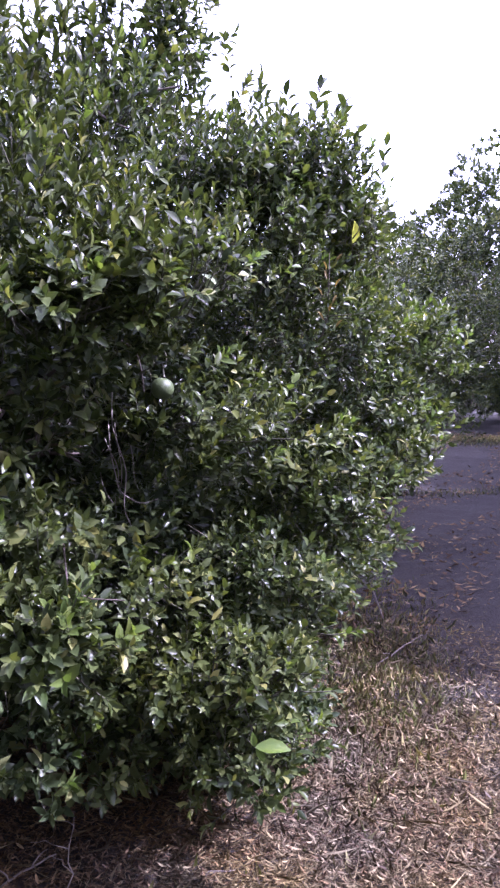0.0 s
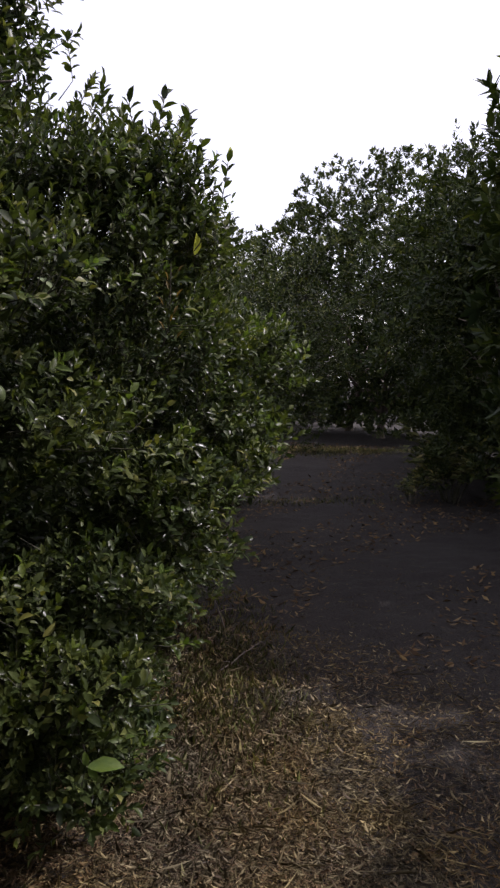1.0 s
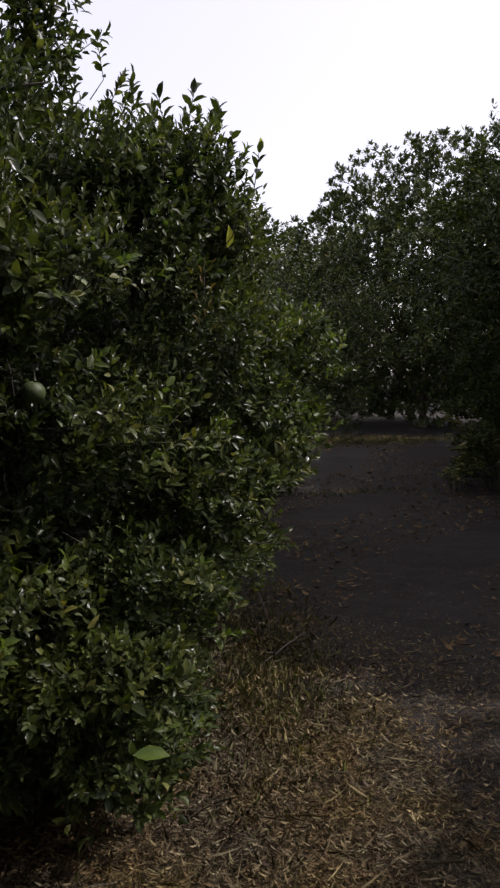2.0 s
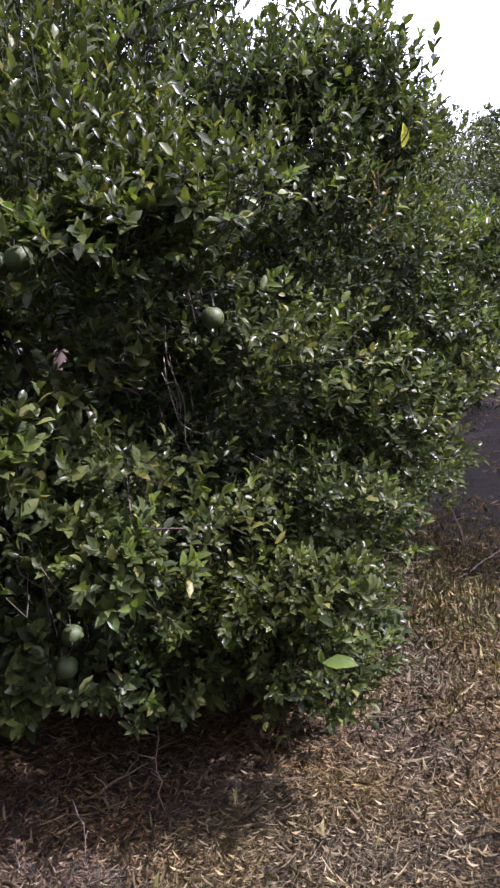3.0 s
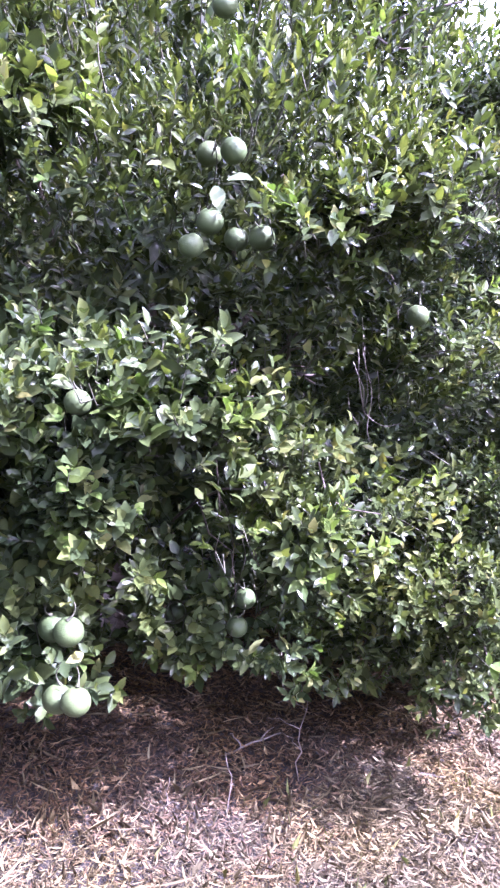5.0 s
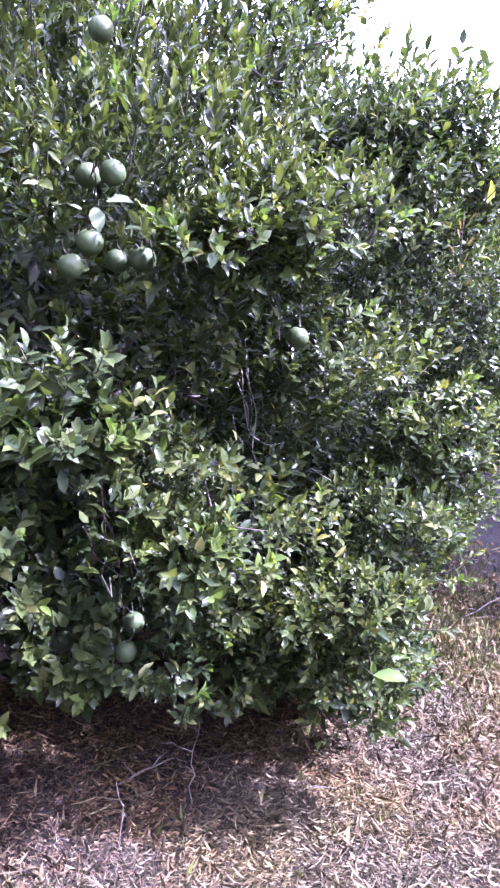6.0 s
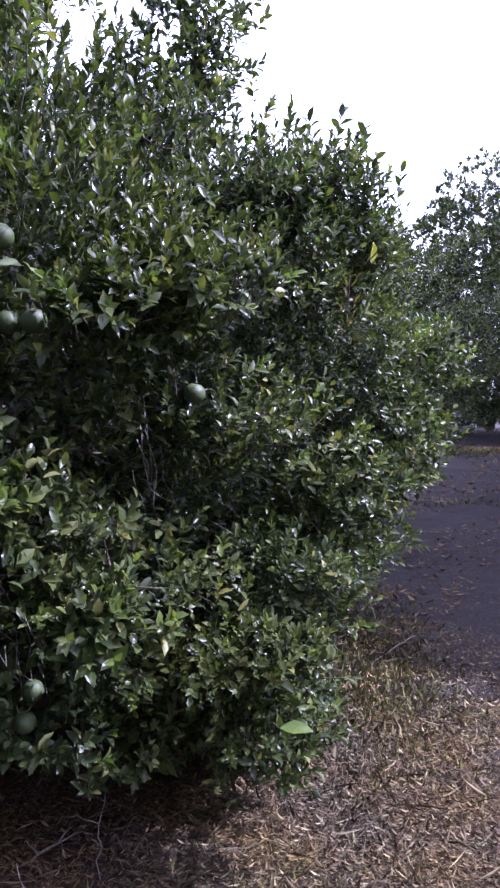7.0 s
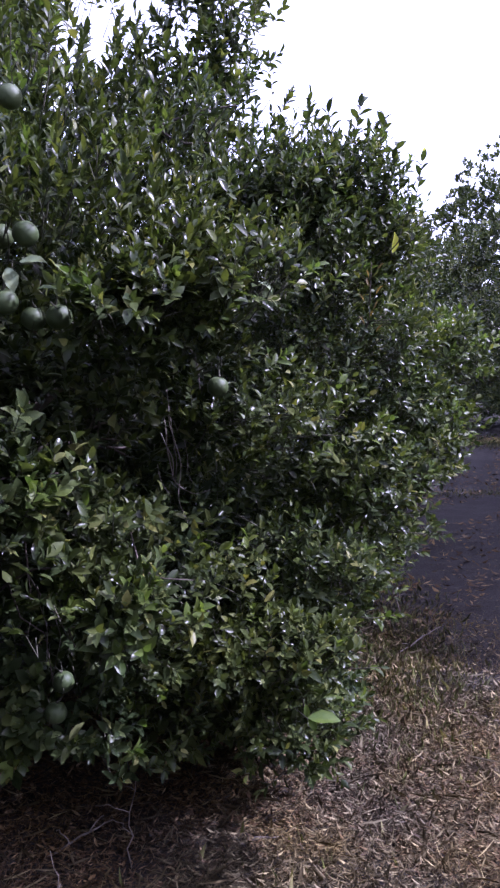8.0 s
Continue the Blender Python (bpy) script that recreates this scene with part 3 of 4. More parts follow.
BOUGHS_SKIRT = [
    ((0.38, 2.22, 1.02), (0.2, 0.2, 0.14), 180, (0.4, -0.3, 0.2), (0.026, 0.044), 1.0),
    ((-0.14, 1.72, 1.06), (0.16, 0.11, 0.08), 110, (0.2, -0.5, 0.2), (0.034, 0.056), 0.6),
    ((0.25, 1.95, 0.88), (0.2, 0.14, 0.11), 190, (0.3, -0.4, 0), (0.027, 0.046), 1.0),
    # these two sit hidden inside the skirt, added to keep sun off the soil
    ((0.27, 2.5, 0.58), (0.26, 0.3, 0.12), 200, (0.3, -0.2, -0.2), (0.032, 0.05), 1.3),
    ((0.1, 2.35, 0.57), (0.3, 0.25, 0.12), 200, (0.2, -0.2, -0.2), (0.032, 0.05), 1.3),
    ((0.31, 2.0, 0.67), (0.17, 0.16, 0.08), 130, (0.3, -0.4, 0), (0.027, 0.046), 1.2),
]
BOUGHS_HOLLOW = [
    # the first two are added to shade the hollows below them
    ((0.06, 1.92, 1.86), (0.2, 0.12, 0.09), 170, (0.2, -0.3, 0.4), (0.032, 0.052), 1.0),
    ((-0.14, 1.76, 1.81), (0.15, 0.1, 0.06), 100, (0.2, -0.3, 0.4), (0.034, 0.054), 1.1),
    ((-0.34, 1.95, 1.56), (0.24, 0.12, 0.13), 70, (0.3, -0.6, 0.3), (0.036, 0.056), 1.2),
    ((0.02, 2.32, 1.5), (0.22, 0.1, 0.15), 80, (0.3, -0.6, 0.3), (0.032, 0.05), 1.2),
]
for centre, radii, count, lean, size, young in BOUGHS_LOW_END + BOUGHS_SUNNY_END + BOUGHS_TOP + BOUGHS_SHOULDER + BOUGHS_FLANK + BOUGHS_SKIRT + BOUGHS_HOLLOW:
    b_frames, p, axis, long = bough(centre, radii, count, int(1000 * abs(centre[0] + 2 * centre[2])), size=size, clear=CLEAR, lean=lean, broad=1.3 if centre[0] < -0.3 else 1.05)
    # a lower threshold gives more yellow-green leaves, sunlight set by leaf colour
    fresh = lumps(b_frames[0], 78, 40.0) > young
    spray = child("bough", leaves_mesh("bough", tuple(f[~fresh] for f in b_frames), leaf_green, mid=centre[1] > 1.7), main_tree, "leafy bough of the crown, standing out or hidden for shade", "stuff")
    child("rosette", leaves_mesh("rosette", tuple(f[fresh] for f in b_frames), leaf_fresh_sunlit, mid=centre[1] > 1.7), spray, "yellow-green leaf rosettes in fresh and sunlit tone", "stuff")
    child("branchwork", twigs_mesh("branchwork", p, axis, long, (centre[0] - 0.2, centre[1] + 0.6, centre[2] - 0.1), twig_bark, 2), spray, kind="stuff")
back_frames, _, _, _ = crown(MAIN, 4.0, 1.8, PROFILE, 12000, 12, size=(0.066, 0.100), thick=1.1, shoots=0.0, arc=(-25, 75), thin_above=2.75, cavities=SKY_VIEW_GAPS)
child("crown", leaves_mesh("crown", back_frames, leaf_green, True), main_tree, "leaves of the shaded far side", "stuff")
core_frames, _, _, _ = crown(MAIN, 3.6, 1.40, PROFILE, 15000, 13, size=(0.060, 0.092), thick=0.8, shoots=0.0, thin_above=2.75, cavities=SKY_VIEW_GAPS, clear=VIEW_GAPS)
shoot_frames, p, axis, long = crown(MAIN, 4.05, 1.95, [q for q in PROFILE if q[0] >= 0.5], 170, 14, per=15, thick=0.04, shoots=1.0, arc=(125, 75))
child("crown", leaves_mesh("crown", shoot_frames, leaf_green), main_tree, "upright leafy shoots on top", "stuff")
child("branchwork", twigs_mesh("branchwork", p, axis, long, (MAIN[0], MAIN[1], 1.8), twig_bark, 1), main_tree, "thin green-brown twigs", "stuff")
child("crown", leaves_mesh("crown", core_frames, leaf_green, True), main_tree, "sparse shaded leaves inside the crown", "stuff")


def orange_mesh():
    bm = bmesh.new()
    bmesh.ops.create_uvsphere(bm, u_segments=20, v_segments=14, radius=0.0305)
    for v in bm.verts:
        dip = math.exp(-((v.co.x ** 2 + v.co.y ** 2) / 0.00006))
        v.co.z *= 0.96
        v.co.z -= 0.003 * dip * (1 if v.co.z > 0 else -0.6)
    for f in bm.faces:
        f.smooth = True
    me = bpy.data.meshes.new("orange")
    bm.to_mesh(me)
    bm.free()
    me.materials.append(peel)
    return me


def stem_mesh():
    t = Tubes()
    t.add(bent((0, 0, 0.028), (0.010, 0.012, 0.065), (0.008, 0, 0), 6), [0.0045, 0.0022, 0.0017, 0.0015, 0.0014, 0.0013], 6)
    return t.mesh("stem", twig_bark)


orange_data, stem_data = orange_mesh(), stem_mesh()
for o in ORANGES:
    fruit = child("orange", orange_data, main_tree, "unripe green orange")
    s = random.uniform(0.94, 1.06) * (1.18 if o[1] < 1.5 and o[2] < 1.2 else 1.0)
    fruit.matrix_local = pose(*o, random.uniform(-20, 20), random.uniform(-20, 20), random.uniform(0, 360)) @ Matrix.Diagonal((s, s, s, 1))
    child("stem", stem_data, fruit)

# ---------------------------------------------------------------- the other trees of the orchard, with unseen light blockers
SECOND = [(0.12, 0.42), (0.25, 0.66), (0.36, 0.86), (0.48, 1.0), (0.6, 0.98), (0.72, 0.86), (0.84, 0.62), (0.93, 0.36), (1.0, 0.10)]
GROWN = [(0.03, 0.68), (0.14, 0.76), (0.35, 0.88), (0.55, 1.0), (0.7, 0.90), (0.82, 0.68), (0.93, 0.38), (1.0, 0.10)]
build_tree("orange_tree", (0.10, 7.2, 0), 3.55, 2.35, SECOND, 14500, 23, leaf_far, "dark green orange tree standing behind in the row", True, per=9, clumping=0.7, arc=(140, 130), shoots=0.08)
# several right-hand trees stand unseen, added and sized to shade the alley
ROW_AND_BLOCKERS = [
    ((6.8, 9.55, 0.1), 5.8, 2.3, 31, 16000), ((7.4, 5.9, 0), 6.8, 2.5, 37, 6000), ((8.1, 7.9, 0), 8.0, 2.0, 45, 4200),
    ((8.0, 11.6, 0.3), 5.8, 1.9, 46, 4500), ((5.7, 6.0, 0), 6.4, 1.7, 39, 4600), ((6.0, 1.8, 0), 6.2, 1.6, 41, 3400),
    ((0.6, 10.2, 0.05), 3.6, 1.8, 53, 4500), ((9.9, 11.2, 0.3), 5.0, 1.7, 97, 4000),
]
# unseen trees added behind the camera to cut sky light on the main tree
BLOCKERS_BEHIND = [
    ((5.6, -3.4, 0), 5.2, 1.7, 42, 2400), ((-2.55, 0.1, 0), 5.2, 1.6, 73, 2200), ((-1.9, -3.1, 0), 5.2, 1.9, 103, 2400),
    ((1.9, -4.1, 0), 5.4, 2.1, 107, 2400), ((-3.6, -3.4, 0), 4.2, 1.9, 79, 2200), ((5.6, -6.4, 0), 4.8, 2.1, 83, 2200),
    ((1.2, -7.5, 0), 4.6, 2.2, 89, 2200),
]
FAR = [
    ((7.2, 17.2, 0.35), 6.7, 2.8, 43, 12500), ((10.8, 16.6, 0.35), 6.0, 2.5, 47, 6000), ((2.6, 17.8, 0.35), 4.9, 2.3, 59, 6000),
    ((4.2, 21.5, 0.35), 5.2, 2.4, 61, 5000), ((12.5, 15.5, 0.35), 5.4, 2.5, 67, 2200), ((7.2, 19.5, 0.35), 5.8, 2.6, 71, 5500),
]
for i in range(6):
    FAR.append(((-4.0 + 4.0 * i, 25.5 + 0.9 * math.sin(2.1 * i), 0.35), 5.6 + 0.5 * math.sin(3.7 * i), 2.6, 200 + i, 2000))
for centre, height, radius, seed, count in ROW_AND_BLOCKERS + BLOCKERS_BEHIND + FAR:
    leaf_span = (0.12, 0.17) if centre[1] > 12 else (0.17, 0.26) if centre[1] < 6.1 or centre[0] in (8.0, 8.1) else (0.08, 0.12)
    build_tree("orange_tree", centre, height, radius, GROWN, count, seed, leaf_far, "dark green orange tree of the shaded row and its added light blockers", True,
               per=9, size=leaf_span, rough=0.32, thick=0.5, shoots=0.10, every=14, clumping=0.62 if centre[1] > 6.1 else 0.3)


# ---------------------------------------------------------------- odd leaves, dry vines and dead wood about the main tree
def odd_leaf(at, way, face, size, material, broad, label):
    y = Vector(way).normalized()
    z = (Vector(face) - y * Vector(face).dot(y)).normalized()
    x = y.cross(z) * broad
    ob = child("leaf", mesh_of("leaf", LEAF_V, [LEAF_T, LEAF_Q], material, True), main_tree, label)
    ob.matrix_local = Matrix(((x[0] * size, y[0] * size, z[0] * size, at[0]), (x[1] * size, y[1] * size, z[1] * size, at[1]), (x[2] * size, y[2] * size, z[2] * size, at[2]), (0, 0, 0, 1)))


odd_leaf((0.328, 1.80, 0.795), (1, -0.15, 0.05), (0.3, -0.6, 1), 0.085, leaf_young, 1.05, "large bright green young leaf")
odd_leaf((0.330, 1.80, 0.795), (0.45, -0.2, -0.7), (0.5, -1, 0.4), 0.040, leaf_young, 1.2, "bright green young leaf")
odd_leaf((0.326, 1.80, 0.795), (-0.1, -0.1, 1), (0.2, -1, 0.2), 0.038, leaf_young, 1.0, "bright green young leaf")
odd_leaf((0.21, 2.10, 1.925), (0.2, 0.1, -1), (0.3, -1, 0.3), 0.062, leaf_pale, 1.35, "pale leaf showing its underside")
odd_leaf((0.19, 2.10, 1.925), (0.8, -0.1, -0.5), (0.2, -0.6, 1), 0.05, leaf_pale, 0.9, "pale leaf showing its underside")
odd_leaf((0.625, 2.42, 2.055), (0.15, -0.1, 1), (0.7, -0.7, 0.3), 0.068, leaf_yellow, 1.2, "bright yellow leaf")
odd_leaf((0.755, 2.62, 2.40), (0.2, 0, 1), (0.6, -1, 0.1), 0.05, leaf_yellow, 1.1, "bright yellow leaf on a top shoot")
odd_leaf((-0.19, 1.88, 1.83), (0.5, -0.1, 0.8), (-0.3, -0.8, 0.6), 0.06, leaf_pale, 1.1, "pale leaf showing its underside")
odd_leaf((-0.355, 1.70, 1.915), (1, -0.2, 0.05), (0, -0.7, 0.8), 0.065, leaf_pale, 1.1, "pale green leaf beside the fruit")
odd_leaf((-0.375, 1.68, 1.90), (0.3, -0.3, -0.9), (0.4, -1, 0.4), 0.062, leaf_pale, 1.3, "pale green leaf beside the fruit")
odd_leaf((-0.41, 1.57, 1.325), (0.25, -0.2, -1), (0.3, -1, 0.4), 0.055, leaf_pale, 1.0, "pale drooping leaf")


def leafy_shoot(base, tip, count, size, seed, yellow=False):
    """One upright shoot that stands out of the crown: a twig and its leaves."""
    r = np.random.default_rng(seed)
    path = bent(base, tip, (r.uniform(-0.02, 0.02), 0, 0), 8, 0.002, seed)
    t = Tubes()
    t.add(path, np.linspace(0.0035, 0.0012, 8), 5)
    twig = child("twig", t.mesh("twig", twig_bark), main_tree)
    way0 = unit(np.asarray(tip, dtype=float) - np.asarray(base, dtype=float))
    k = np.arange(count)
    s = 0.18 + 0.82 * ((k + 1) / count) ** 0.8
    at = np.stack([np.interp(s, np.linspace(0, 1, 8), path[:, q]) for q in range(3)], axis=1)
    phi = 2.4 * k + r.uniform(0, 6)
    around = np.stack([np.cos(phi), np.sin(phi), 0 * phi], axis=1)
    beta = np.radians(84 - 48 * s) + r.normal(0, 0.2, count)
    way = way0 * np.cos(beta)[:, None] + around * np.sin(beta)[:, None]
    face = way0 * np.sin(beta)[:, None] - around * np.cos(beta)[:, None] + r.normal(0, 0.2, (count, 3))
    f = leaf_frames(at, way, face, size * r.uniform(0.75, 1.15, count), np.full(count, 1.1))
    child("foliage", leaves_mesh("foliage", f, leaf_green), twig, kind="stuff")


for i, (base, tip, count, size) in enumerate([
    ((0.69, 2.60, 2.08), (0.755, 2.62, 2.40), 12, 0.052), ((0.64, 2.62, 2.12), (0.69, 2.62, 2.34), 11, 0.050), ((0.57, 2.64, 2.26), (0.625, 2.65, 2.55), 16, 0.054),
    ((0.53, 2.64, 2.28), (0.545, 2.66, 2.60), 16, 0.054), ((0.48, 2.64, 2.30), (0.43, 2.66, 2.58), 15, 0.054), ((0.38, 2.66, 2.30), (0.40, 2.68, 2.53), 13, 0.052),
    ((0.30, 2.68, 2.32), (0.28, 2.70, 2.55), 12, 0.050), ((0.60, 2.60, 2.22), (0.66, 2.60, 2.44), 13, 0.050), ((0.52, 2.60, 2.24), (0.58, 2.60, 2.45), 13, 0.050),
]):
    leafy_shoot(base, tip, count, size, 300 + i)
for i in range(9):
    a = i * 2.4
    odd_leaf((0.55 + 0.02 * math.cos(a), 2.37 + 0.01 * math.sin(a), 1.80 + 0.024 * i), (0.5 * math.cos(a), 0.5 * math.sin(a) - 0.2, 0.7), (-0.4 * math.cos(a), -0.6, 0.5), 0.034, leaf_ochre, 0.6, "small ochre leaf of a young shoot")


def smooth_line(points, steps=5):
    """A rounded line through a few points."""
    p = np.asarray(points, dtype=float)
    q = np.concatenate([[2 * p[0] - p[1]], p, [2 * p[-1] - p[-2]]])
    out = []
    for k in range(1, len(q) - 2):
        for t in np.arange(steps) / steps:
            a, b, c, d = q[k - 1:k + 3]
            out.append(0.5 * (2 * b + (c - a) * t + (2 * a - 5 * b + 4 * c - d) * t ** 2 + (3 * b - a - 3 * c + d) * t ** 3))
    return np.array(out + [p[-1]])


def dry_vine(at, strands, label):
    """A hank of dry stems that hangs in the leaves; strands: radius and points."""
    vine = tagged(new("dry_vine"), label, "vine", "dry vines in the tree")
    vine.matrix_world = TREE_POSE @ pose(*at)
    for radius, points in strands:
        t = Tubes()
        path = smooth_line(points)
        t.add(path, np.linspace(radius, radius * 0.7, len(path)), 5)
        child("strand", t.mesh("strand", dead_wood), vine)
    return vine


def bare_twig(points, radius, material=brown_twig):
    t = Tubes()
    t.add(points, np.linspace(radius, radius * 0.4, len(points)), 6)
    child("twig", t.mesh("twig", material), main_tree, "bare brown twig")


bare_twig([(-0.42, 2.62, 2.30), (-0.17, 2.37, 2.405), (-0.09, 2.33, 2.42), (0.0, 2.31, 2.45), (0.12, 2.30, 2.465)], 0.007)
bare_twig([(-0.12, 2.34, 2.41), (-0.08, 2.32, 2.375), (-0.03, 2.31, 2.355), (0.07, 2.30, 2.357)], 0.005)
bare_twig([(-0.15, 1.95, 1.25), (-0.09, 1.75, 1.19), (-0.03, 1.72, 1.178), (0.04, 1.73, 1.172)], 0.003)
bare_twig([(0.50, 2.62, 1.70), (0.53, 2.44, 1.76), (0.55, 2.38, 1.84), (0.55, 2.37, 2.02)], 0.003)
bare_twig([(0.30, 1.92, 0.84), (0.32, 1.86, 0.81), (0.328, 1.805, 0.795)], 0.003)
bare_twig([(0.66, 2.80, 2.02), (0.65, 2.60, 2.03), (0.625, 2.425, 2.055)], 0.003)
bare_twig(smooth_line([(-0.18, 2.40, 1.82), (-0.038, 2.2, 1.756), (0.0, 2.19, 1.725), (0.015, 2.19, 1.682), (0.023, 2.19, 1.616)]), 0.0030)
bare_twig(smooth_line([(-0.66, 1.72, 1.37), (-0.573, 1.60, 1.401), (-0.504, 1.58, 1.413), (-0.423, 1.58, 1.423), (-0.344, 1.59, 1.439), (-0.253, 1.62, 1.444)]), 0.0040)
bare_twig([(-0.62, 1.70, 1.31), (-0.538, 1.56, 1.298), (-0.443, 1.56, 1.302)], 0.0028)
bare_twig([(-0.45, 2.0, 1.30), (-0.39, 1.82, 1.22), (-0.345, 1.71, 1.12)], 0.004)
bare_twig([(-0.60, 2.05, 0.98), (-0.45, 1.86, 1.12), (-0.36, 1.78, 1.18), (-0.24, 1.74, 1.20)], 0.005)
bare_twig([(-0.38, 1.79, 1.17), (-0.33, 1.77, 1.10), (-0.27, 1.75, 1.05), (-0.25, 1.74, 1.00)], 0.003)
bare_twig([(-0.45, 1.86, 1.12), (-0.40, 1.80, 1.05), (-0.33, 1.77, 1.02), (-0.31, 1.76, 0.90)], 0.003)
bare_twig([(-0.92, 1.95, 0.62), (-0.90, 1.76, 0.95), (-0.89, 1.70, 1.10), (-0.87, 1.70, 1.24)], 0.006)
bare_twig([(-0.84, 1.90, 0.80), (-0.82, 1.74, 1.02), (-0.84, 1.70, 1.12), (-0.86, 1.68, 1.25)], 0.004)
for x, y, z in ORANGES:
    if y > 1.6:
        bare_twig(bent((x + 0.010, y + 0.012, z + 0.060), (x - 0.03, y + 0.12, z + 0.10), (0.012, -0.01, 0.02), 6)[::-1], 0.0015, twig_bark)
dry_vine((-0.07, 2.22, 1.56), [
    (0.0016, [(-0.02, 0.10, 0.05), (-0.003, 0, 0), (0, 0, -0.053), (0.03, 0, -0.15), (0.033, 0, -0.20), (0.028, 0, -0.28), (0.059, 0, -0.354)]),
    (0.0016, [(-0.03, 0.08, -0.02), (-0.012, 0, -0.062), (-0.009, 0, -0.118), (0.005, 0, -0.183), (0.016, 0, -0.225), (0.061, -0.005, -0.256), (0.092, -0.005, -0.259), (0.125, 0, -0.248)]),
    (0.0013, [(-0.03, 0.03, -0.08), (-0.010, 0.01, -0.119), (0.008, 0.01, -0.159), (0.011, 0.01, -0.213)]),
    (0.0010, [(-0.035, -0.02, -0.17), (-0.028, -0.02, -0.208), (-0.016, -0.02, -0.236), (0.0, -0.02, -0.258)]),
    (0.0010, [(0.040, 0.05, -0.10), (0.051, 0.02, -0.144), (0.055, 0.02, -0.202), (0.071, 0.02, -0.235)]),
    (0.0010, [(0.0, 0.02, -0.03), (0.01, 0.01, -0.10), (0.02, 0.01, -0.17), (0.012, 0.01, -0.25)]),
], "bleached dry vine with a hooked end hanging in the leaves")
dry_vine((-0.34, 1.76, 1.10), [
    (0.0013, [(-0.02, 0.05, 0.03), (0, 0, 0), (0.02, -0.01, -0.06), (0.015, 0, -0.15)]),
    (0.0011, [(-0.03, 0.05, 0.01), (-0.02, 0, -0.03), (-0.03, 0, -0.09), (-0.01, 0, -0.13)]),
    (0.0011, [(0.03, 0.05, 0.02), (0.035, 0, -0.02), (0.05, 0, -0.08), (0.045, 0, -0.12)]),
], "bleached dry vine hanging in a dark hollow")


def dead_stalk(at, tip, radius, label, twigs=2, seed=1):
    """A dead stalk that stands or lies on the ground, with side twigs."""
    r = np.random.default_rng(seed)
    stalk = tagged(new("dead_stalk"), label, "twig", "dead stalks on the ground")
    z = float(ground_height(np.array([at[0]]), np.array([at[1]]))[0]) - 0.01
    stalk.matrix_world = pose(at[0], at[1], z)
    path = bent((0, 0, 0), tip, (r.uniform(-0.02, 0.02), 0, 0.01), 9, 0.004, seed)
    t = Tubes()
    t.add(path, np.linspace(radius, radius * 0.45, 9), 6)
    child("stem", t.mesh("stem", dead_wood), stalk)
    for i in range(twigs):
        m = 3 + 2 * i
        o = np.array([r.uniform(-1, 1), r.uniform(-0.4, 0.4), r.uniform(-0.1, 0.5)]) * np.linalg.norm(tip) * 0.4
        t = Tubes()
        t.add(bent(path[m], path[m] + o, (0, 0, 0.01), 6, 0.003, seed + i), np.linspace(radius * 0.6, radius * 0.25, 6), 5)
        child("twig", t.mesh("twig", dead_wood), stalk)


dead_stalk((-0.22, 2.30), (0.02, -0.05, 0.36), 0.0024, "thin dead stalk standing under the leaves", 3, 3)
dead_stalk((-0.42, 2.05), (-0.01, 0.0, 0.25), 0.002, "thin dead stalk standing in the straw", 1, 4)
dead_stalk((-0.62, 1.98), (0.03, 0.0, 0.17), 0.002, "thin dead stalk standing in the straw", 1, 5)
dead_stalk((1.00, 4.15), (0.36, 0.25, 0.12), 0.006, "bent dead branch lying by the grass", 1, 6)
dead_stalk((1.22, 4.85), (-0.14, 0.1, 0.34), 0.006, "dead forked stalk standing by the grass", 2, 7)
dead_stalk((0.10, 2.42), (0.18, 0.06, 0.02), 0.004, "dead twig lying on the leaf litter", 1, 8)
dead_stalk((-0.55, 2.35), (0.22, 0.16, 0.05), 0.005, "dead twig lying on the leaf litter", 2, 9)
dead_stalk((0.52, 2.60), (0.16, 0.22, 0.03), 0.005, "dead twig lying on the leaf litter", 1, 10)


# ---------------------------------------------------------------- weeds
def weed_bush(at, wide, high, seed, stems, leaf_size, label):
    r = np.random.default_rng(seed)
    bush = tagged(new("weed_bush"), label, "weed")
    z = float(ground_height(np.array([at[0]]), np.array([at[1]]))[0])
    bush.matrix_world = pose(at[0], at[1], z)
    ats, ways, faces, sizes = [], [], [], []
    for i in range(stems):
        a, lean = r.uniform(0, 6.28), r.uniform(0.1, 1.0) * wide
        tip = np.array([math.cos(a) * lean, math.sin(a) * lean, high * r.uniform(0.55, 1.05)])
        path = bent((tip[0] * 0.15, tip[1] * 0.15, -0.02), tip, (0, 0, high * 0.15), 9, 0.01, seed + i)
        t = Tubes()
        t.add(path, np.linspace(0.008, 0.003, 9), 5)
        child("stem", t.mesh("stem", twig_bark), bush)
        for j in range(26):
            m = r.integers(3, 9)
            b = r.uniform(0, 6.28)
            ats.append(path[m] + r.normal(0, 0.03, 3))
            ways.append((math.cos(b), math.sin(b), r.uniform(-0.4, 0.5)))
            faces.append((r.normal(0, 0.3), r.normal(0, 0.3), 1))
            sizes.append(leaf_size * r.uniform(0.6, 1.2))
    f = leaf_frames(np.array(ats), np.array(ways), np.array(faces), np.array(sizes), 1.3)
    child("foliage", leaves_mesh("foliage", f, grass_green), bush, "broad yellow-green weed leaves", "stuff")


weed_bush((5.25, 9.6), 0.75, 0.95, 101, 16, 0.12, "tall yellow-green weeds at the foot of a tree")
weed_bush((4.55, 9.4), 0.35, 0.40, 102, 7, 0.08, "low yellow-green weeds beside the alley")


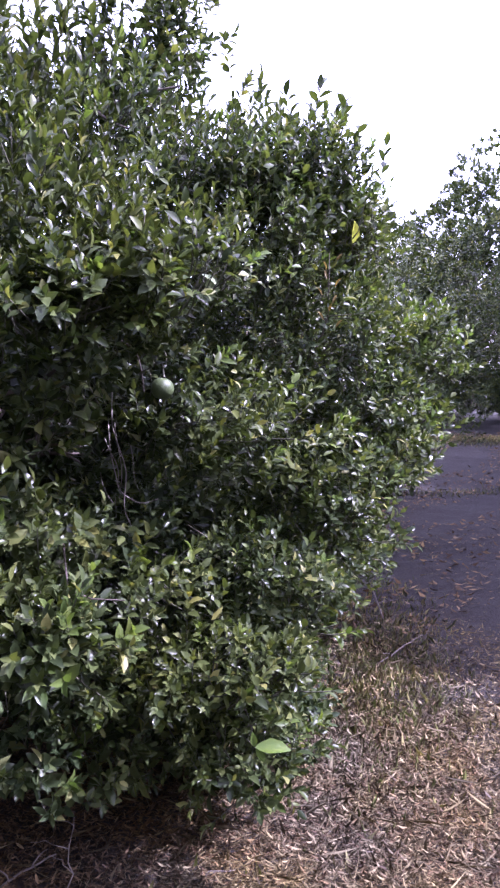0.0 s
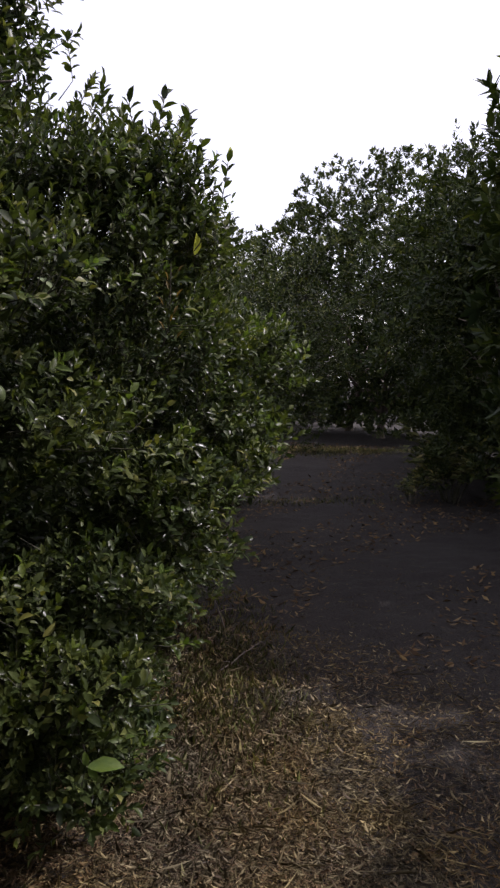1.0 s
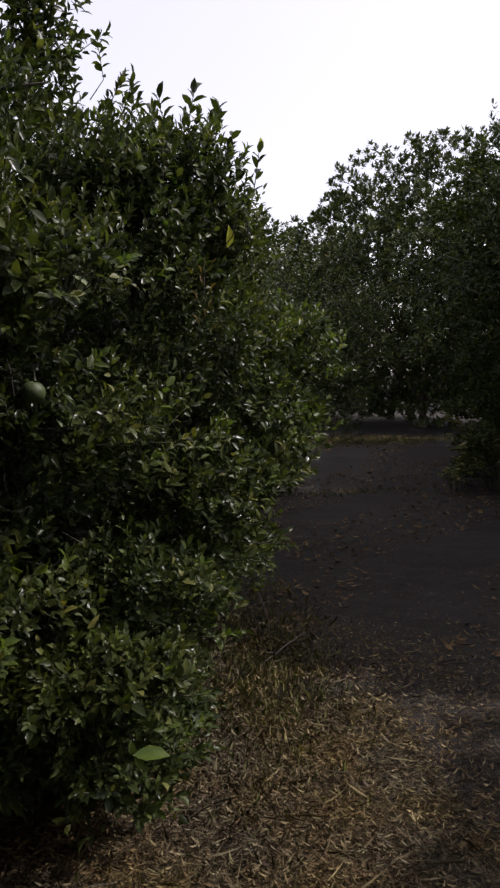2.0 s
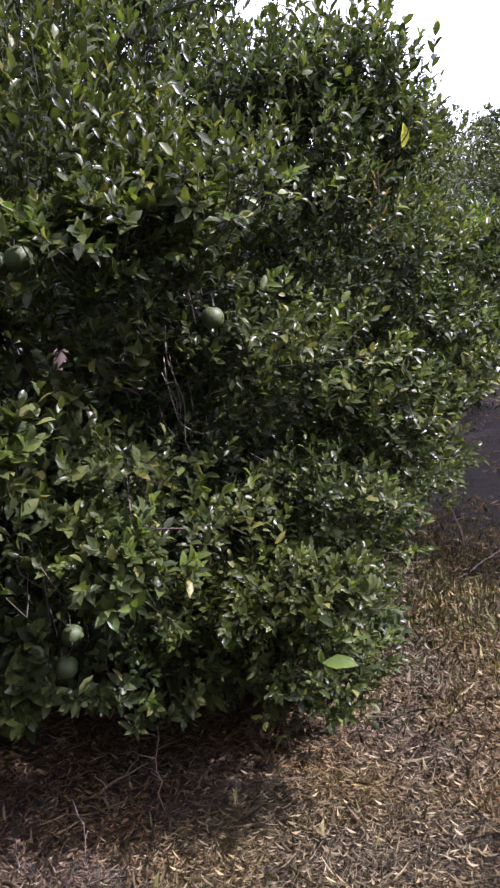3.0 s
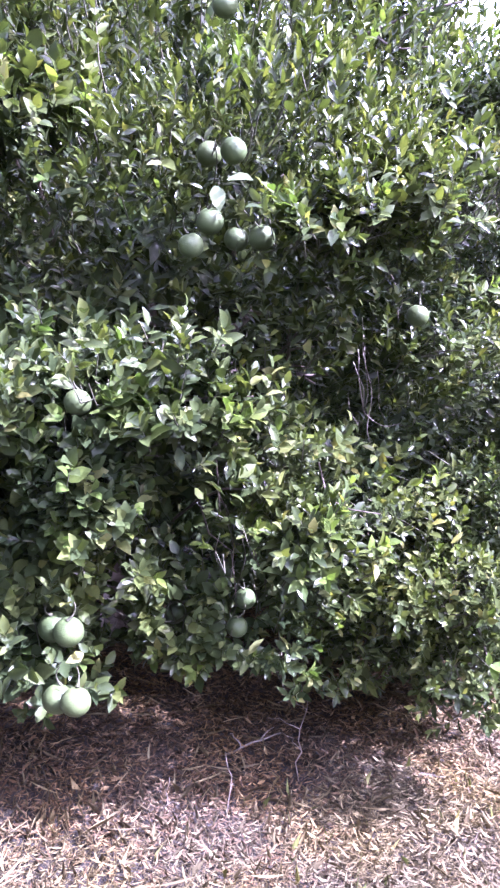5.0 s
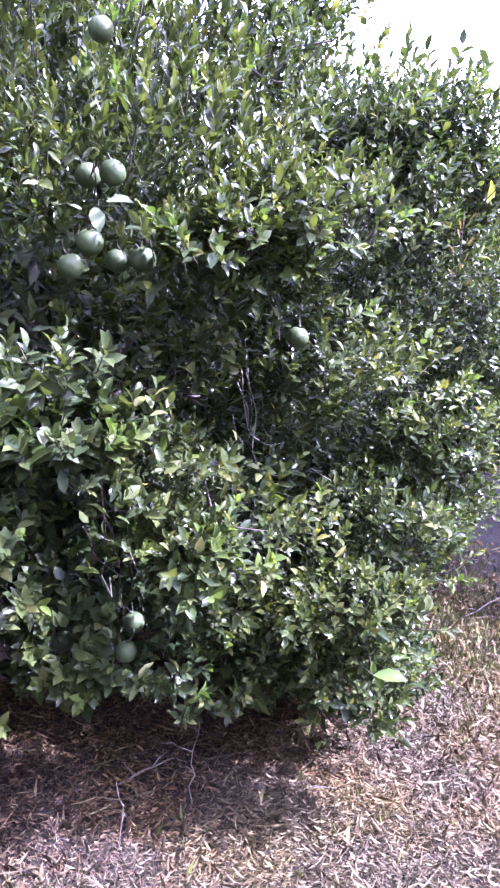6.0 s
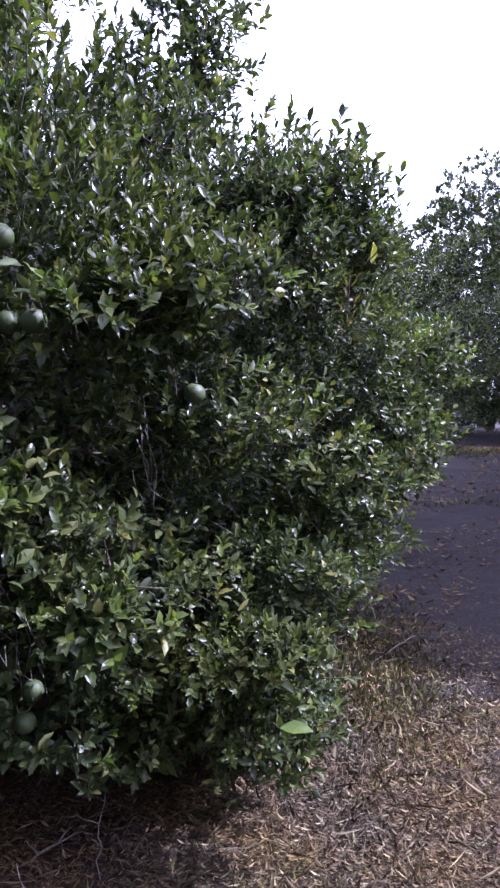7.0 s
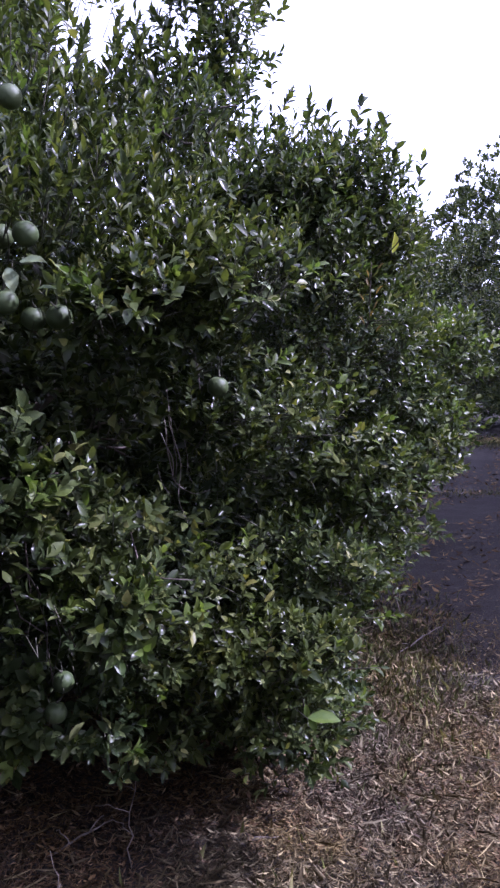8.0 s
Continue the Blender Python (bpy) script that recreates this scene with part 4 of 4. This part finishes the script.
# ---------------------------------------------------------------- litter on the ground
def litter_frames(count, x, y, seed, size, broad, flat, keep, tilt=0.45):
    r = np.random.default_rng(seed)
    px, py = r.uniform(*x, count), r.uniform(*y, count)
    k = keep(px, py, r)
    px, py = px[k], py[k]
    n = len(px)
    at = np.stack([px, py, ground_height(px, py) + r.uniform(0.002, 0.024, n)], axis=1)
    th = r.uniform(0, 2 * np.pi, n)
    way = np.stack([np.cos(th), np.sin(th), np.abs(r.normal(0.0, flat, n)) - 0.08], axis=1)
    face = np.stack([r.normal(0, tilt, n), r.normal(0, tilt, n), np.ones(n)], axis=1)
    return leaf_frames(at, way, face, r.uniform(*size, n), r.uniform(*broad, n)), r.uniform(-0.2, 1.1, n)


def thinning(px, py, r):
    edge = np.clip((px + 2.6) * 1.2, 0, 1) * np.clip((py - 0.9) * 1.6, 0, 1)
    return r.uniform(0, 1, len(px)) < edge * np.clip(1.25 - (py - 2.0) * 0.26 - np.clip(px - 0.9, 0, 2) * 0.40, 0.05, 1)


def under_tree(px, py):
    """1 under the tree's skirt, where leaves lie, 0 out on the bleached grass before it."""
    return np.clip((py - (2.35 + 0.50 * np.minimum(px, 0.4))) / 0.35 + 0.5 + np.clip((px - 0.5) * 2, 0, 1), 0, 1)


def litter_shade(px, py):
    """1 under the tree's low end, where dark leaf litter also stands in for shade, 0 elsewhere."""
    return np.clip((0.0 - px) / 0.3, 0, 1) * np.clip((py - 1.72) / 0.2, 0, 1)


def leaf_fall(px, py, r):
    return thinning(px, py, r) & (r.uniform(0, 1, len(px)) < 0.22 + 0.78 * np.maximum(under_tree(px, py), 0.2 * np.clip((-0.15 - px) / 0.4, 0, 1)))


def straw_fall(px, py, r):
    # fewer pale stalks on the left also stand in for shade there
    left = 1.0 - 0.5 * np.clip((0.10 - px) / 0.6, 0, 1) - 0.4 * litter_shade(px, py) - 0.45 * np.clip((px - 0.15) / 0.5, 0, 1)
    return thinning(px, py, r) & (r.uniform(0, 1, len(px)) < left - 0.75 * under_tree(px, py) * np.clip((0.6 - px) * 3, 0, 1))


frames, curl = litter_frames(46000, (-2.6, 3.2), (1.2, 6.5), 81, (0.016, 0.042), (0.30, 0.85), 0.36, leaf_fall)
nearest = np.argsort(np.abs(frames[0][:, 0] - 0.1) * 0.6 + frames[0][:, 1])[:220]
dead_single = mesh_of("dead_leaf", LEAF_V + np.array([0, 0, 0.5]) * (LEAF_V[:, 1:2] - 0.4) ** 2, [LEAF_T, LEAF_Q], leaf_dead_single, True)
rest = np.ones(len(curl), dtype=bool)
rest[nearest] = False
close = frames[0][:, 1] < 3.0
tagged(new("leaf_litter", leaves_mesh("leaf_litter", tuple(f[rest & ~close] for f in frames), leaf_dead, True, curl[rest & ~close])), "brown fallen leaves strewn over the soil", "litter", kind="stuff")
mulch_frames, mulch_curl = litter_frames(95000, (-1.9, 1.3), (1.35, 3.6), 86, (0.014, 0.038), (0.10, 0.42), 0.38, lambda px, py, r: r.uniform(0, 1, len(px)) < 0.10 + 0.90 * np.maximum(under_tree(px, py), litter_shade(px, py)))
tagged(new("leaf_litter", leaves_mesh("leaf_litter", mulch_frames, leaf_dead, True, mulch_curl)), "matted brown leaves and leaf scraps under the tree", "litter", kind="stuff")
wide_frames, wide_curl = litter_frames(11000, (0.6, 7.5), (4.0, 15.0), 83, (0.03, 0.09), (0.5, 1.3), 0.30, lambda px, py, r: (px < 0.62 * py + 1.0) & (lumps(np.stack([px, py, 0 * px], axis=1), 9, 3.0) > -0.3))
tagged(new("leaf_litter", leaves_mesh("leaf_litter", wide_frames, leaf_dead, True, wide_curl)), "sparse fallen leaves on the alley", "litter", kind="stuff")
rest = rest & close
round_frames, round_curl = litter_frames(30000, (-5.0, 4.6), (-4.0, 4.5), 84, (0.015, 0.040), (0.06, 0.30), 0.30, lambda px, py, r: r.uniform(0, 1, len(px)) < np.clip(1.4 - 0.22 * np.hypot(px, py - 1.8), 0.08, 1))
tagged(new("leaf_litter", leaves_mesh("leaf_litter", round_frames, leaf_dead, True, round_curl)), "thin litter of fallen leaves and straw", "litter", kind="stuff")
tagged(new("leaf_litter", leaves_mesh("leaf_litter", tuple(f[rest] for f in frames), leaf_dead, False, curl[rest])), "curled brown fallen leaves covering the soil", "litter", kind="stuff")
tan_frames, tan_curl = litter_frames(27000, (-0.2, 2.5), (1.9, 4.9), 87, (0.014, 0.044), (0.10, 0.32), 0.45, lambda px, py, r: r.uniform(0, 1, len(px)) < np.clip((px - 0.05) * 2, 0, 1) * np.clip(1.15 - 0.55 * np.clip(px - 1.1, 0, 2) - 0.35 * np.clip(py - 3.2, 0, 2), 0.1, 1), 0.6)
tan_frames[0][:, 2] += 0.008
tagged(new("leaf_litter", leaves_mesh("leaf_litter", tan_frames, leaf_tan, True, tan_curl * 1.3)), "curled bleached leaves lying loosely before the tree", "litter", kind="stuff")
frames_straw, curl_straw = litter_frames(230000, (-2.6, 3.4), (0.9, 7.5), 82, (0.018, 0.066), (0.022, 0.055), 0.32, straw_fall)
frames_mat, curl_mat = litter_frames(300000, (-1.7, 1.6), (1.3, 3.7), 85, (0.012, 0.048), (0.026, 0.062), 0.42, straw_fall)
tagged(new("dry_straw", leaves_mesh("dry_straw", frames_mat, straw_dry, True, curl_mat)), "matted bleached grass stalks before the tree", "straw", kind="stuff")
tagged(new("dry_straw", leaves_mesh("dry_straw", frames_straw, straw_dry, True, curl_straw * 0.6)), "pale dry straw strewn over the soil", "straw", kind="stuff")


stalk_frames, stalk_curl = litter_frames(3600, (-1.8, 2.4), (1.3, 4.6), 88, (0.07, 0.17), (0.010, 0.020), 0.16, thinning)
stalk_frames[0][:, 2] += 0.012
tagged(new("dry_straw", leaves_mesh("dry_straw", stalk_frames, straw_dry, True, stalk_curl * 0.5)), "long bleached grass stalks lying over the litter", "straw", kind="stuff")


def grass(name, patches, seed, material, high, label):
    """Tufts of upright blades in round patches (x, y, reach, count)."""
    r = np.random.default_rng(seed)
    px = np.concatenate([r.normal(x, w, c) for x, y, w, d, c in patches])
    py = np.concatenate([r.normal(y, d, c) for x, y, w, d, c in patches])
    n = len(px)
    at = np.stack([px, py, ground_height(px, py) - 0.004], axis=1)
    way = np.stack([r.normal(0, 0.5, n), r.normal(0, 0.5, n), np.ones(n)], axis=1)
    face = np.stack([r.normal(0, 1, n), r.normal(0, 1, n), np.full(n, 0.3)], axis=1)
    f = leaf_frames(at, way, face, r.uniform(*high, n), r.uniform(0.03, 0.075, n))
    tagged(new(name, leaves_mesh(name, f, material, True, r.uniform(-0.8, 0.8, n))), label, "grass", kind="stuff")


grass("green_grass", [(1.10, 4.4, 0.20, 0.45, 1600), (0.95, 3.7, 0.22, 0.45, 2600), (-0.1, 1.95, 0.35, 0.12, 90), (0.35, 2.35, 0.2, 0.1, 60), (5.0, 13.7, 0.9, 0.3, 4200), (3.0, 9.6, 0.7, 0.12, 700), (1.3, 5.2, 0.2, 0.5, 500)], 91, grass_green, (0.03, 0.085), "short green grass among dry stalks")
grass("dry_grass", [(0.75, 2.95, 0.18, 0.35, 900), (0.3, 2.35, 0.5, 0.2, 300), (-0.5, 2.0, 0.5, 0.12, 500), (1.0, 3.8, 0.25, 0.5, 2200), (4.2, 13.8, 0.9, 0.3, 4600), (-0.7, 1.85, 0.3, 0.1, 400)], 92, straw_dry, (0.03, 0.085), "bleached dry grass standing in tufts")
for i in nearest:
    at, x, y, z = (f[i] for f in frames)
    leaf = child("dead_leaf", dead_single, ground)
    leaf.matrix_local = Matrix(((x[0], y[0], z[0], at[0]), (x[1], y[1], z[1], at[1]), (x[2], y[2], z[2], at[2]), (0, 0, 0, 1)))
